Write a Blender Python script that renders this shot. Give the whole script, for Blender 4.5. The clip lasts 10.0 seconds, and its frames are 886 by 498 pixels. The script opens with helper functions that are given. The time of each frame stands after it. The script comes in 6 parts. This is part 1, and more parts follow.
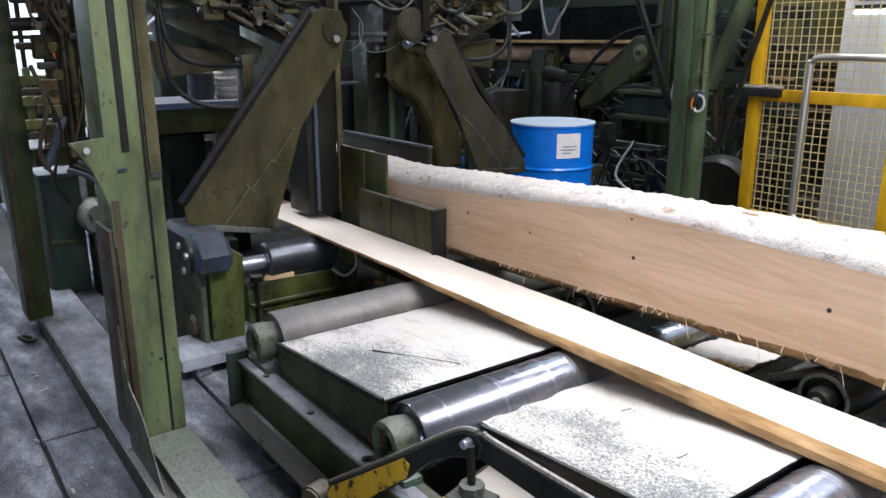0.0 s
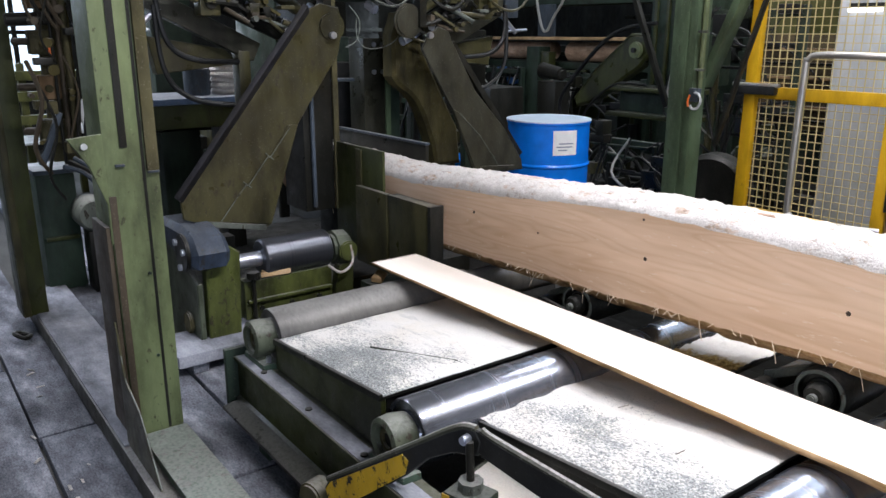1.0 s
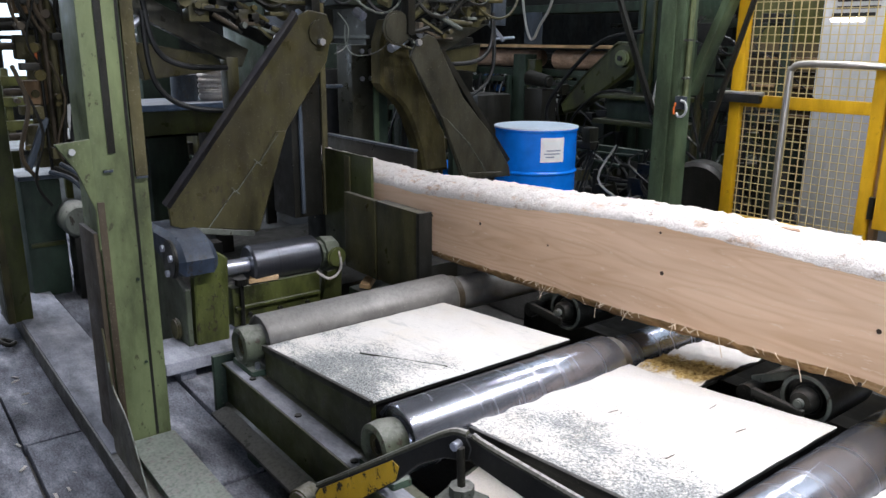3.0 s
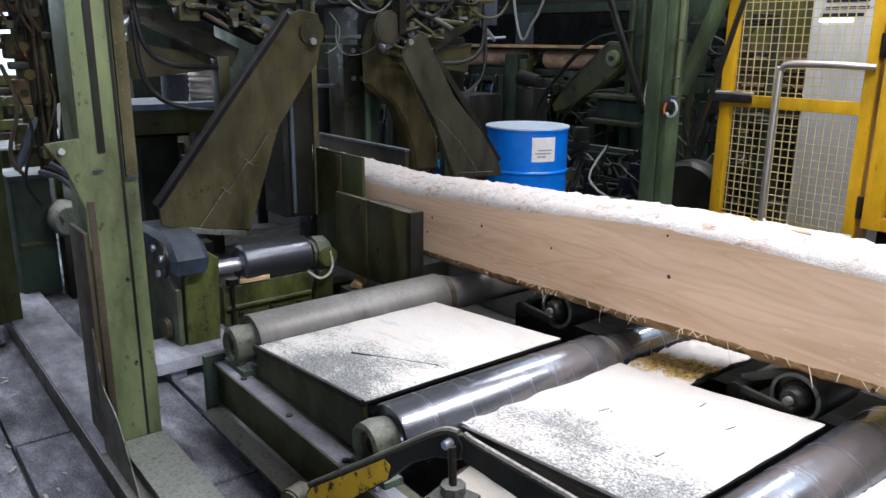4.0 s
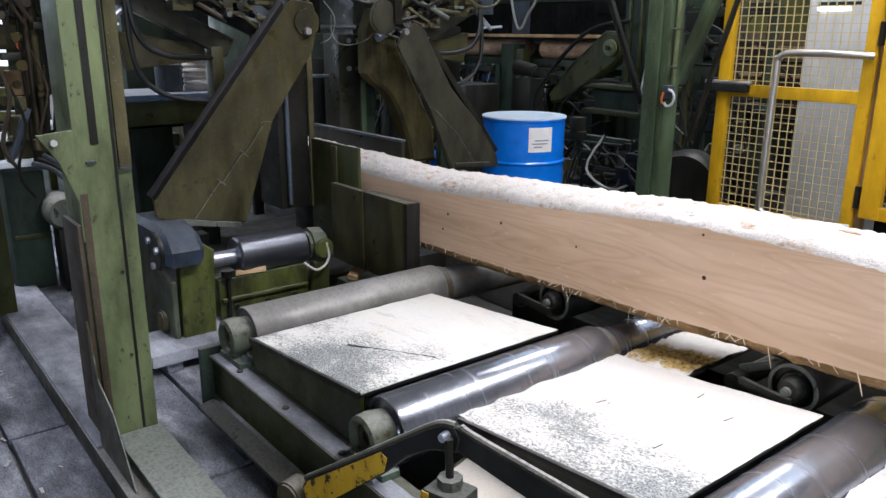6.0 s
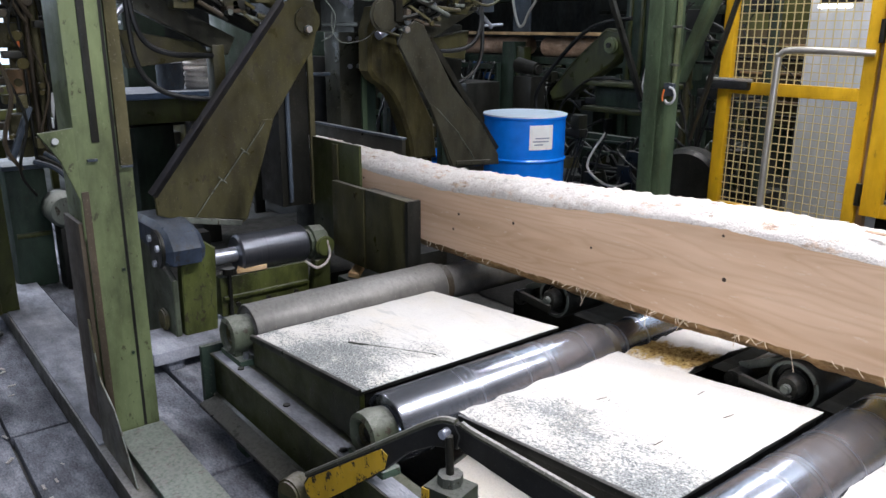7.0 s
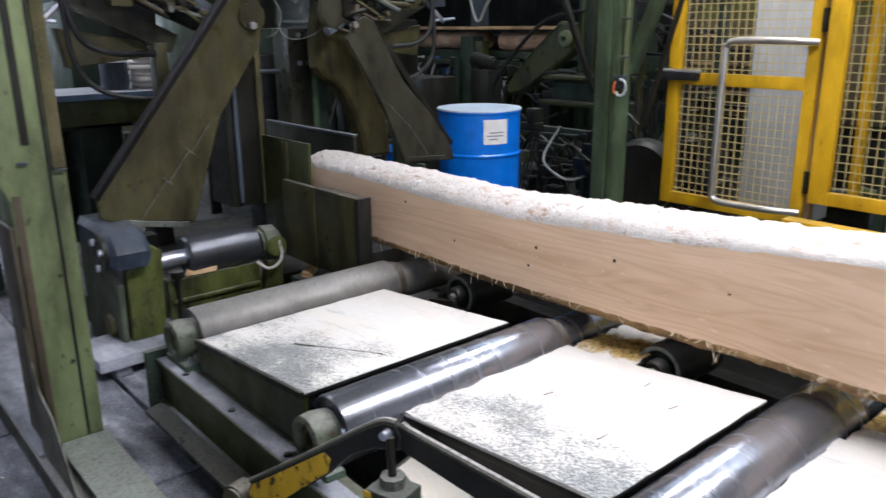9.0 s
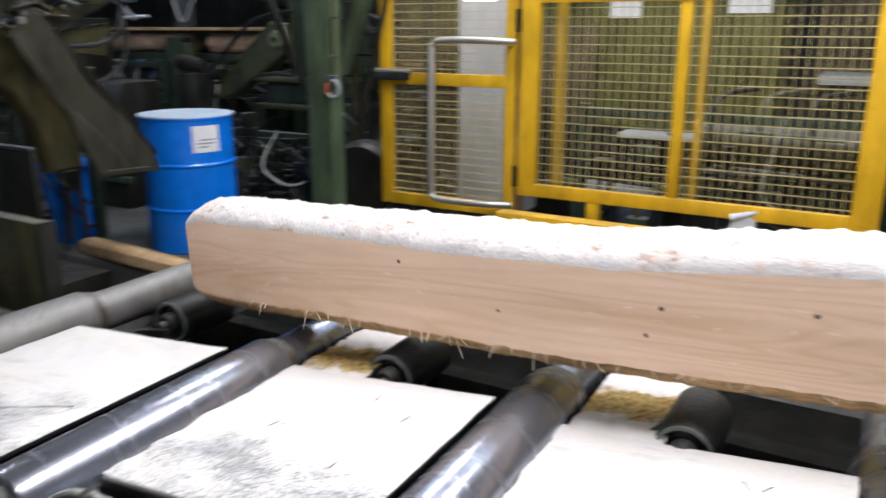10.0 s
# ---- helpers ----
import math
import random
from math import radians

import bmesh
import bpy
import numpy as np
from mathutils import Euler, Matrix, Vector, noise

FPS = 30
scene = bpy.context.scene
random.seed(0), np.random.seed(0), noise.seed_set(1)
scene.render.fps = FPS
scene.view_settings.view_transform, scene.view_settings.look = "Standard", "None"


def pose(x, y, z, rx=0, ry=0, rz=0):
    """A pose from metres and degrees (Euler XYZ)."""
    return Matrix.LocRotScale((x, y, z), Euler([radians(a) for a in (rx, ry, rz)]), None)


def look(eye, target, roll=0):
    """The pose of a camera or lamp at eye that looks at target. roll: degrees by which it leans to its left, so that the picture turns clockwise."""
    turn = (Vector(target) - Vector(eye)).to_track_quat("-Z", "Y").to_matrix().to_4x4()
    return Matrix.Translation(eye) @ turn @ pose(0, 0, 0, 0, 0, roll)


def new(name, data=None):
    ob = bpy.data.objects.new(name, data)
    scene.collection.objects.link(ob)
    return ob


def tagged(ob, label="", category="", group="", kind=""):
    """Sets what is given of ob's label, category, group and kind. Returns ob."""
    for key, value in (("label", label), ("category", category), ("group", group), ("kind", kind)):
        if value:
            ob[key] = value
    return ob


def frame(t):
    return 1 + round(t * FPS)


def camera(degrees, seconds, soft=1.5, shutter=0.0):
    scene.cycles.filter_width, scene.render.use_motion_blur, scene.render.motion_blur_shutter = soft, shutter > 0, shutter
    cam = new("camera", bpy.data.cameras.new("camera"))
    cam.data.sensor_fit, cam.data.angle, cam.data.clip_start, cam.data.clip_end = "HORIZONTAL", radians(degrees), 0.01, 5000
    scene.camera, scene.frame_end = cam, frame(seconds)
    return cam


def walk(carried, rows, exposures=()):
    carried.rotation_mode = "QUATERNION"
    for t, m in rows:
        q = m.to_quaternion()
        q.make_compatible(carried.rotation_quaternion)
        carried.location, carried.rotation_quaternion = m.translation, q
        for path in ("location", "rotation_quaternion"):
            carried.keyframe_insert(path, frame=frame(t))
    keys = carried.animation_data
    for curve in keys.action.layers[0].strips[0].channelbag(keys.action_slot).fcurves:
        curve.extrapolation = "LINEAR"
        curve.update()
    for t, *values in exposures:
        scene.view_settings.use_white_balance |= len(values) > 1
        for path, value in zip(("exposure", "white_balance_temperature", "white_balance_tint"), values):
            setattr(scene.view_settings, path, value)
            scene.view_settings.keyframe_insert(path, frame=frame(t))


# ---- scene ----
cam = camera(59.8, 10.0, shutter=0.5)
PATH = [
    (0, (0.538, 0.055, 1.714), (-1.021, 1.19, 1.183), -0.1),
    (0.5, (0.536, 0.049, 1.715), (-1.017, 1.189, 1.177), 0.0),
    (1, (0.532, 0.041, 1.715), (-1.016, 1.187, 1.176), 0.1),
    (1.5, (0.534, 0.035, 1.716), (-1.011, 1.185, 1.175), 0.2),
    (2, (0.54, 0.027, 1.72), (-1.003, 1.183, 1.184), 0.2),
    (2.5, (0.528, 0.025, 1.717), (-1.008, 1.192, 1.191), 0.3),
    (4, (0.534, 0.024, 1.713), (-0.983, 1.219, 1.191), 0.5),
    (4.5, (0.528, 0.027, 1.712), (-0.983, 1.228, 1.19), 0.5),
    (5, (0.522, 0.033, 1.709), (-0.987, 1.236, 1.183), 0.6),
    (5.5, (0.52, 0.037, 1.712), (-0.987, 1.237, 1.175), 0.5),
    (7, (0.527, 0.037, 1.71), (-0.981, 1.23, 1.16), 0.3),
    (7.5, (0.527, 0.036, 1.71), (-0.98, 1.23, 1.16), 0.4),
    (8, (0.527, 0.046, 1.706), (-0.979, 1.243, 1.159), 0.3),
    (8.5, (0.535, 0.064, 1.706), (-0.968, 1.26, 1.153), 0.2),
    (9, (0.556, 0.131, 1.702), (-0.899, 1.381, 1.143), -0.45),
    (9.5, (0.574, 0.223, 1.68), (-0.718, 1.642, 1.12), -0.2),
    (10, (0.489, 0.335, 1.67), (-0.453, 2.01, 1.119), 0.1),
]
walk(cam, [(t, look(eye, target, roll)) for t, eye, target, roll in PATH])

# ---- light ----
world = bpy.data.worlds.new("hall_air")
scene.world = world
world.use_nodes = True
wn = world.node_tree.nodes
sky = wn.new("ShaderNodeTexSky")
sky.sky_type = "NISHITA"
sky.sun_disc = False
sky.sun_elevation = radians(30)
sky.sun_rotation = radians(120)
wn["Background"].inputs["Strength"].default_value = 0.12
world.node_tree.links.new(sky.outputs[0], wn["Background"].inputs[0])
scene.view_settings.exposure = 0.0


def area_lamp(name, m, sx, sy, watts, colour):
    data = bpy.data.lights.new(name, "AREA")
    data.shape, data.size, data.size_y, data.energy, data.color = "RECTANGLE", sx, sy, watts, colour
    ob = new(name, data)
    ob.matrix_basis = m
    return ob


# added overhead lamps, out of view: conveyor, background, left deck, behind the fence
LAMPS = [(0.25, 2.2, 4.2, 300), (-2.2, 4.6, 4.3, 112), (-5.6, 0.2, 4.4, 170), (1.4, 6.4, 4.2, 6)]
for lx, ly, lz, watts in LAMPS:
    area_lamp("overhead_fill", pose(lx, ly, lz - 0.06), 0.32, 2.6, watts, (0.95, 0.945, 1.0))
# unseen bluish fill lamps, no gate or skylight built; the last backs the window
area_lamp("rear_blue_fill", look((5.6, -1.0, 2.2), (-1.0, 1.6, 0.6)), 2.5, 3.0, 185, (0.74, 0.82, 1.0))
area_lamp("left_floor_fill", look((-9.0, -1.0, 3.4), (-5.0, 0.3, 0.0)), 3.0, 2.6, 150, (0.66, 0.78, 1.0))
area_lamp("overhead_blue_fill", pose(-2.6, 6.6, 5.95), 8.0, 2.2, 60, (0.72, 0.86, 1.0))
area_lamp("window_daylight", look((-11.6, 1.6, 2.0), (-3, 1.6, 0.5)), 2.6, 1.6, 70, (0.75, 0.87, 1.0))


# ---- materials ----
def material(name):
    m = bpy.data.materials.new(name)
    m.use_nodes = True
    n, l = m.node_tree.nodes, m.node_tree.links
    return m, n, l, n["Principled BSDF"]


def ramp(n, l, fac, stops):
    r = n.new("ShaderNodeValToRGB")
    e = r.color_ramp.elements
    while len(e) < len(stops):
        e.new(0.5)
    for k, (p, c) in enumerate(stops):
        e[k].position, e[k].color = p, (*c, 1) if len(c) == 3 else c
    l.new(fac, r.inputs[0])
    return r.outputs[0]


def grains(n, l, scale, stretch=(1, 1, 1), detail=6, rough=0.6, space="Object"):
    c = n.new("ShaderNodeTexCoord")
    mp = n.new("ShaderNodeMapping")
    mp.inputs["Scale"].default_value = stretch
    t = n.new("ShaderNodeTexNoise")
    t.inputs["Scale"].default_value, t.inputs["Detail"].default_value, t.inputs["Roughness"].default_value = scale, detail, rough
    l.new(c.outputs[space], mp.inputs[0])
    l.new(mp.outputs[0], t.inputs["Vector"])
    return t.outputs["Fac"]


def mix(n, l, fac, a, b, kind="MIX"):
    x = n.new("ShaderNodeMix")
    x.data_type, x.blend_type = "RGBA", kind
    for socket, v in ((x.inputs[0], fac), (x.inputs[6], a), (x.inputs[7], b)):
        if isinstance(v, (int, float)):
            socket.default_value = v
        elif isinstance(v, tuple):
            socket.default_value = (*v, 1)
        else:
            l.new(v, socket)
    return x.outputs[2]


def bump(n, l, bsdf, height, strength, distance=0.01):
    b = n.new("ShaderNodeBump")
    b.inputs["Strength"].default_value, b.inputs["Distance"].default_value = strength, distance
    l.new(height, b.inputs["Height"])
    l.new(b.outputs[0], bsdf.inputs["Normal"])


def up_facing(n, l, low, high):
    """How far a face looks up: dust lies there."""
    g = n.new("ShaderNodeNewGeometry")
    s = n.new("ShaderNodeSeparateXYZ")
    l.new(g.outputs["Normal"], s.inputs[0])
    r = n.new("ShaderNodeMapRange")
    r.inputs[1].default_value, r.inputs[2].default_value = low, high
    l.new(s.outputs[2], r.inputs[0])
    return r.outputs[0]


def times(n, l, a, b):
    x = n.new("ShaderNodeMath")
    x.operation = "MULTIPLY"
    l.new(a, x.inputs[0])
    if isinstance(b, (int, float)):
        x.inputs[1].default_value = b
    else:
        l.new(b, x.inputs[1])
    return x.outputs[0]


def painted(name, colour, dust=0.6, wear=0.35, rough=0.5, grime=0.5, metal=0.0):
    """Machine paint: blotchy, chipped down to dark metal, greasy runs, sawdust on what looks up."""
    m, n, l, p = material(name)
    dark = tuple(c * (1 - grime) for c in colour)
    lite = tuple(min(1, c * 1.3 + 0.01) for c in colour)
    base = ramp(n, l, grains(n, l, 4.5, (1, 1, 0.4), 8, 0.65), [(0.34, dark), (0.52, colour), (0.72, lite)])
    runs = ramp(n, l, grains(n, l, 11, (1, 1, 0.2), 7, 0.65), [(0.44, (1, 1, 1)), (0.7, (1 - grime * 0.6,) * 3)])
    base = mix(n, l, 1.0, base, runs, "MULTIPLY")
    chips = ramp(n, l, grains(n, l, 24, (1, 1, 0.6), 9, 0.75), [(0.64 - 0.08 * wear, (0, 0, 0)), (0.665 - 0.08 * wear, (1, 1, 1))])
    base = mix(n, l, times(n, l, chips, min(1, wear * 1.2)), base, (0.03, 0.024, 0.016))
    # brown grease in large runs, pale scratches, flung sawdust
    grease = ramp(n, l, grains(n, l, 2.3, (1, 1, 0.5), 6, 0.6), [(0.5, (0, 0, 0)), (0.68, (1, 1, 1))])
    base = mix(n, l, times(n, l, grease, grime * 0.7), base, (0.022, 0.018, 0.009))
    scratch = ramp(n, l, grains(n, l, 17, (1, 1, 7), 4, 0.8), [(0.69, (0, 0, 0)), (0.71, (1, 1, 1))])
    base = mix(n, l, times(n, l, scratch, 0.3 * wear), base, tuple(min(0.6, c * 2.2 + 0.05) for c in colour))
    specks = ramp(n, l, grains(n, l, 130, detail=3), [(0.64, (0, 0, 0)), (0.69, (1, 1, 1))])
    base = mix(n, l, times(n, l, specks, 0.4 * dust), base, (0.5, 0.46, 0.4))
    fine = grains(n, l, 90, detail=4)
    lie = times(n, l, up_facing(n, l, 0.45, 0.95), ramp(n, l, grains(n, l, 70, detail=6, rough=0.6), [(0.16, (0, 0, 0)), (0.56, (1, 1, 1))]))
    base = mix(n, l, times(n, l, lie, dust * 0.75), base, (0.40, 0.39, 0.38))
    l.new(base, p.inputs["Base Color"])
    l.new(ramp(n, l, grains(n, l, 9), [(0.3, (rough - 0.14,) * 3), (0.7, (min(1, rough + 0.2),) * 3)]), p.inputs["Roughness"])
    p.inputs["Metallic"].default_value = metal
    p.inputs["Specular IOR Level"].default_value = 0.32
    bump(n, l, p, mix(n, l, 0.5, fine, chips), 0.22, 0.004)
    return m


GREEN = painted("green_machine_paint", (0.14, 0.172, 0.08), 0.4, 0.6, 0.45, 0.55)
GREEN_MID = painted("mid_green_paint", (0.040, 0.047, 0.012), 0.3, 0.6, 0.38, 0.65)
GREEN_DEEP = painted("deep_green_paint", (0.022, 0.04, 0.026), 0.3, 0.5, 0.55, 0.6)
OLIVE = painted("oily_olive_plate", (0.056, 0.051, 0.020), 0.35, 0.7, 0.38, 0.75)
GREEN_OLIVE = painted("yellow_green_oily_paint", (0.075, 0.088, 0.024), 0.3, 0.7, 0.4, 0.75)
GREY_GREEN = painted("grey_green_worn_paint", (0.085, 0.10, 0.068), 0.4, 0.8, 0.5, 0.7)
OLIVE_GREY = painted("dark_grey_olive_plate", (0.042, 0.041, 0.029), 0.4, 0.6, 0.4, 0.7)
OLIVE_DARK = painted("black_oily_plate", (0.024, 0.025, 0.018), 0.25, 0.4, 0.34, 0.6, 0.3)
DUSTY_SILL = painted("dust_caked_sill", (0.055, 0.058, 0.04), 1.0, 0.5, 0.6, 0.5)
GREEN_BASE = painted("chipped_teal_green_paint", (0.06, 0.10, 0.07), 0.55, 1.0, 0.6, 0.6)
HALL_GREEN = painted("hall_post_green", (0.075, 0.112, 0.062), 0.4, 0.5, 0.45, 0.5)
SAW_TAN = painted("yellow_brown_caked_dust", (0.085, 0.07, 0.022), 0.4, 0.4, 0.85, 0.75)
OLIVE_DUST = painted("dust_caked_olive", (0.085, 0.075, 0.034), 0.5, 0.4, 0.8, 0.65)
DARK = painted("dark_greasy_metal", (0.017, 0.017, 0.014), 0.22, 0.3, 0.4, 0.5, 0.3)
BLACK = painted("black_rubber", (0.010, 0.011, 0.012), 0.12, 0.0, 0.5)
# near-black colour that holds the shade under the log and between plates
SHADE_BLACK = painted("shade_near_black", (0.004, 0.004, 0.0035), 0.0, 0.0, 0.85, 0.3)
SHADE_BLACK.node_tree.nodes["Principled BSDF"].inputs["Specular IOR Level"].default_value = 0.1
BLUE_RIM = painted("worn_blue_rim", (0.10, 0.15, 0.24), 0.7, 0.6, 0.5, 0.4)
BLUE_STEEL = painted("blue_grey_motor_paint", (0.045, 0.062, 0.095), 0.15, 0.7, 0.4, 0.6)
BLUE_BLACK = painted("blue_black_grease", (0.012, 0.012, 0.018), 0.15, 0.6, 0.6, 0.4)
BLUEGREY = painted("blue_grey_paint", (0.055, 0.072, 0.095), 0.4, 0.6, 0.5, 0.6)
GREYCAST = painted("dusty_cast_iron", (0.13, 0.145, 0.125), 0.5, 0.8, 0.6, 0.7)
YELLOW = painted("yellow_guard_paint", (0.56, 0.325, 0.009), 0.15, 0.3, 0.45, 0.3)
YELLOW_WORN = painted("chipped_yellow_paint", (0.62, 0.38, 0.02), 0.35, 1.0, 0.5, 0.3)
WHITE = painted("white_sheet_metal", (0.44, 0.46, 0.47), 0.1, 0.1, 0.4, 0.15)
PALE = painted("pale_painted_wall", (0.36, 0.35, 0.31), 0.1, 0.1, 0.7, 0.2)
DARK_WALL = painted("dark_hall_wall", (0.032, 0.034, 0.033), 0.1, 0.2, 0.8)
BROWN = painted("brown_dusty_panel", (0.105, 0.08, 0.042), 0.4, 0.5, 0.7, 0.5)
LIME = painted("lime_green_cabinet", (0.085, 0.088, 0.02), 0.2, 0.3, 0.5, 0.5)
RUST_DARK = painted("brown_greasy_iron", (0.06, 0.045, 0.028), 0.4, 0.5, 0.6)
RUST = painted("dusty_brown_board", (0.3, 0.19, 0.1), 0.5, 0.4, 0.8)


def steel(name, grey=0.5, rough=0.3):
    """Turned steel: faint rings round the axis, dull and rusty blotches."""
    m, n, l, p = material(name)
    rings = grains(n, l, 60, (0.03, 1, 0.03), 7, 0.75)
    # every ring tint leans blue, standing in for reflected daylight
    col = ramp(n, l, rings, [(0.36, (grey * 0.66, grey * 0.7, grey * 0.8)), (0.5, (grey * 0.95, grey, grey * 1.16)), (0.66, (grey * 0.82, grey * 0.86, grey * 0.98))])
    blot = ramp(n, l, grains(n, l, 5, (1, 0.5, 1)), [(0.38, (0.62, 0.62, 0.58)), (0.65, (1, 1, 1))])
    l.new(mix(n, l, 0.35, col, blot, "MULTIPLY"), p.inputs["Base Color"])
    p.inputs["Metallic"].default_value = 0.85
    l.new(ramp(n, l, grains(n, l, 14, (0.05, 1, 0.05)), [(0.3, (rough,) * 3), (0.7, (rough + 0.06,) * 3)]), p.inputs["Roughness"])
    return m


STEEL = steel("polished_roller_steel", 0.34, 0.23)
STEEL_DARK = steel("dark_drive_steel", 0.16, 0.3)
STEEL_DULL = painted("dust_dulled_steel", (0.155, 0.148, 0.138), 0.5, 0.25, 0.5, 0.35, 0.35)
BARE = steel("bare_bright_steel", 0.55, 0.3)


def sawdust(name, pale, cover, swept=0.0, near=1.2, deep=2.1):
    """Sawdust spread over sheet steel; bare grey patches where boards and boots swept it away, most along the near edge."""
    m, n, l, p = material(name)
    g1 = grains(n, l, 2.6, (0.7, 1.2, 1), 5, 0.6)
    fine = grains(n, l, 170, detail=3)
    mid = grains(n, l, 120, (0.7, 1, 1), 6, 0.8)
    dust = ramp(n, l, fine, [(0.3, tuple(c * 0.84 for c in pale)), (0.7, pale)])
    dust = mix(n, l, ramp(n, l, grains(n, l, 6), [(0.45, (0, 0, 0)), (0.75, (0.5, 0.5, 0.5))]), dust, tuple(c * f for c, f in zip(pale, (0.93, 0.86, 0.74))))
    metal_c = ramp(n, l, grains(n, l, 210, (0.8, 1, 1), 4, 0.75), [(0.40, (0.022, 0.030, 0.032)), (0.60, (0.34, 0.36, 0.37))])
    scuff = ramp(n, l, grains(n, l, 9, (0.4, 2.2, 1), 6, 0.7), [(0.575, (0, 0, 0)), (0.66, (0.6, 0.6, 0.6))])
    dust = mix(n, l, scuff, dust, tuple(c * f for c, f in zip(pale, (0.62, 0.64, 0.66))))
    both = n.new("ShaderNodeMath")
    both.operation = "MULTIPLY_ADD"
    l.new(mid, both.inputs[0])
    both.inputs[1].default_value = 1.6
    l.new(times(n, l, g1, 1.4), both.inputs[2])
    c = n.new("ShaderNodeTexCoord")
    sep = n.new("ShaderNodeSeparateXYZ")
    l.new(c.outputs["Object"], sep.inputs[0])
    r = n.new("ShaderNodeMapRange")
    r.inputs[1].default_value, r.inputs[2].default_value, r.inputs[3].default_value, r.inputs[4].default_value = near, deep, swept, -0.08
    l.new(sep.outputs[1], r.inputs[0])
    add = n.new("ShaderNodeMath")
    l.new(both.outputs[0], add.inputs[0])
    l.new(r.outputs[0], add.inputs[1])
    thin = ramp(n, l, times(n, l, add.outputs[0], 0.35), [(cover, (0, 0, 0)), (cover + 0.045, (0.9, 0.9, 0.9))])
    l.new(mix(n, l, thin, dust, metal_c), p.inputs["Base Color"])
    p.inputs["Roughness"].default_value = 0.95
    p.inputs["Specular IOR Level"].default_value = 0.15
    bump(n, l, p, mix(n, l, 0.5, fine, mid), 0.6, 0.006)
    return m


DUST_FULL = sawdust("deep_pale_sawdust", (0.66, 0.635, 0.61), 0.572, 0.30, 1.45, 1.95)
DUST_THIN = sawdust("thin_swept_sawdust", (0.66, 0.64, 0.615), 0.558, 0.30, 1.2, 1.85)
def back_dust():
    """Tan crumbs in a band between two pale drifts, partly toned for the log's shade."""
    m, n, l, p = material("tan_band_in_pale_sawdust")
    c = n.new("ShaderNodeTexCoord")
    sep = n.new("ShaderNodeSeparateXYZ")
    l.new(c.outputs["Object"], sep.inputs[0])
    wav = n.new("ShaderNodeMath")
    wav.operation = "MULTIPLY_ADD"
    l.new(grains(n, l, 16, detail=7, rough=0.75), wav.inputs[0])
    wav.inputs[1].default_value = 0.22
    l.new(sep.outputs[1], wav.inputs[2])
    r = n.new("ShaderNodeMapRange")
    r.inputs[1].default_value, r.inputs[2].default_value = 2.3, 3.0
    l.new(wav.outputs[0], r.inputs[0])
    band = ramp(n, l, r.outputs[0], [(0.14, (0, 0, 0)), (0.20, (1, 1, 1)), (0.42, (1, 1, 1)), (0.47, (0, 0, 0))])
    crumbs = ramp(n, l, grains(n, l, 60, detail=5, rough=0.75), [(0.36, (0.12, 0.07, 0.02)), (0.5, (0.36, 0.24, 0.085)), (0.68, (0.56, 0.42, 0.2))])
    fine = grains(n, l, 170, detail=3)
    l.new(mix(n, l, band, ramp(n, l, fine, [(0.3, (0.58, 0.55, 0.52)), (0.7, (0.70, 0.67, 0.64))]), crumbs), p.inputs["Base Color"])
    p.inputs["Roughness"].default_value = 0.95
    p.inputs["Specular IOR Level"].default_value = 0.15
    bump(n, l, p, fine, 0.6, 0.006)
    return m


DUST_BACK = back_dust()
DUST_HEAP = sawdust("heaped_sawdust", (0.74, 0.70, 0.65), 0.9)


def timber(name, pale, dark, ringed):
    """Sawn face: long wavering year rings, fibre streaks, pale torn fuzz."""
    m, n, l, p = material(name)
    c = n.new("ShaderNodeTexCoord")
    mp = n.new("ShaderNodeMapping")
    mp.inputs["Scale"].default_value = (0.55, 1, 5.0)
    l.new(c.outputs["Object"], mp.inputs[0])
    bend = n.new("ShaderNodeTexNoise")
    bend.inputs["Scale"].default_value, bend.inputs["Detail"].default_value, bend.inputs["Distortion"].default_value = 1.1, 2.5, 0.5
    l.new(mp.outputs[0], bend.inputs["Vector"])
    sn = n.new("ShaderNodeMath")
    sn.operation = "SINE"
    l.new(times(n, l, bend.outputs["Fac"], ringed), sn.inputs[0])
    half = n.new("ShaderNodeMapRange")
    half.inputs[1].default_value, half.inputs[2].default_value = -1, 1
    l.new(sn.outputs[0], half.inputs[0])
    col = ramp(n, l, half.outputs[0], [(0.0, pale), (0.7, tuple(0.65 * a + 0.35 * b for a, b in zip(pale, dark))), (1.0, tuple(0.2 * a + 0.8 * b for a, b in zip(pale, dark)))])
    fibre = grains(n, l, 34, (0.05, 1, 1), 7, 0.75)
    col = mix(n, l, 0.35, col, ramp(n, l, fibre, [(0.3, dark), (0.7, pale)]))
    zone = grains(n, l, 2.2, (0.25, 1, 3.0), 4, 0.6)
    col = mix(n, l, 0.45, col, ramp(n, l, zone, [(0.36, tuple(q * 0.86 for q in dark)), (0.6, tuple(min(0.85, q * 1.1) for q in pale))]))
    fuzz = ramp(n, l, grains(n, l, 42, (0.35, 1, 1.3), 5, 0.7), [(0.62, (0, 0, 0)), (0.68, (0.45, 0.45, 0.45))])
    col = mix(n, l, fuzz, col, (0.78, 0.66, 0.53))
    l.new(col, p.inputs["Base Color"])
    p.inputs["Roughness"].default_value = 0.75
    p.inputs["Specular IOR Level"].default_value = 0.25
    bump(n, l, p, mix(n, l, 0.5, fibre, fuzz), 0.35, 0.003)
    return m


SAWN = timber("fresh_sawn_spruce", (0.73, 0.53, 0.385), (0.56, 0.355, 0.215), 95)
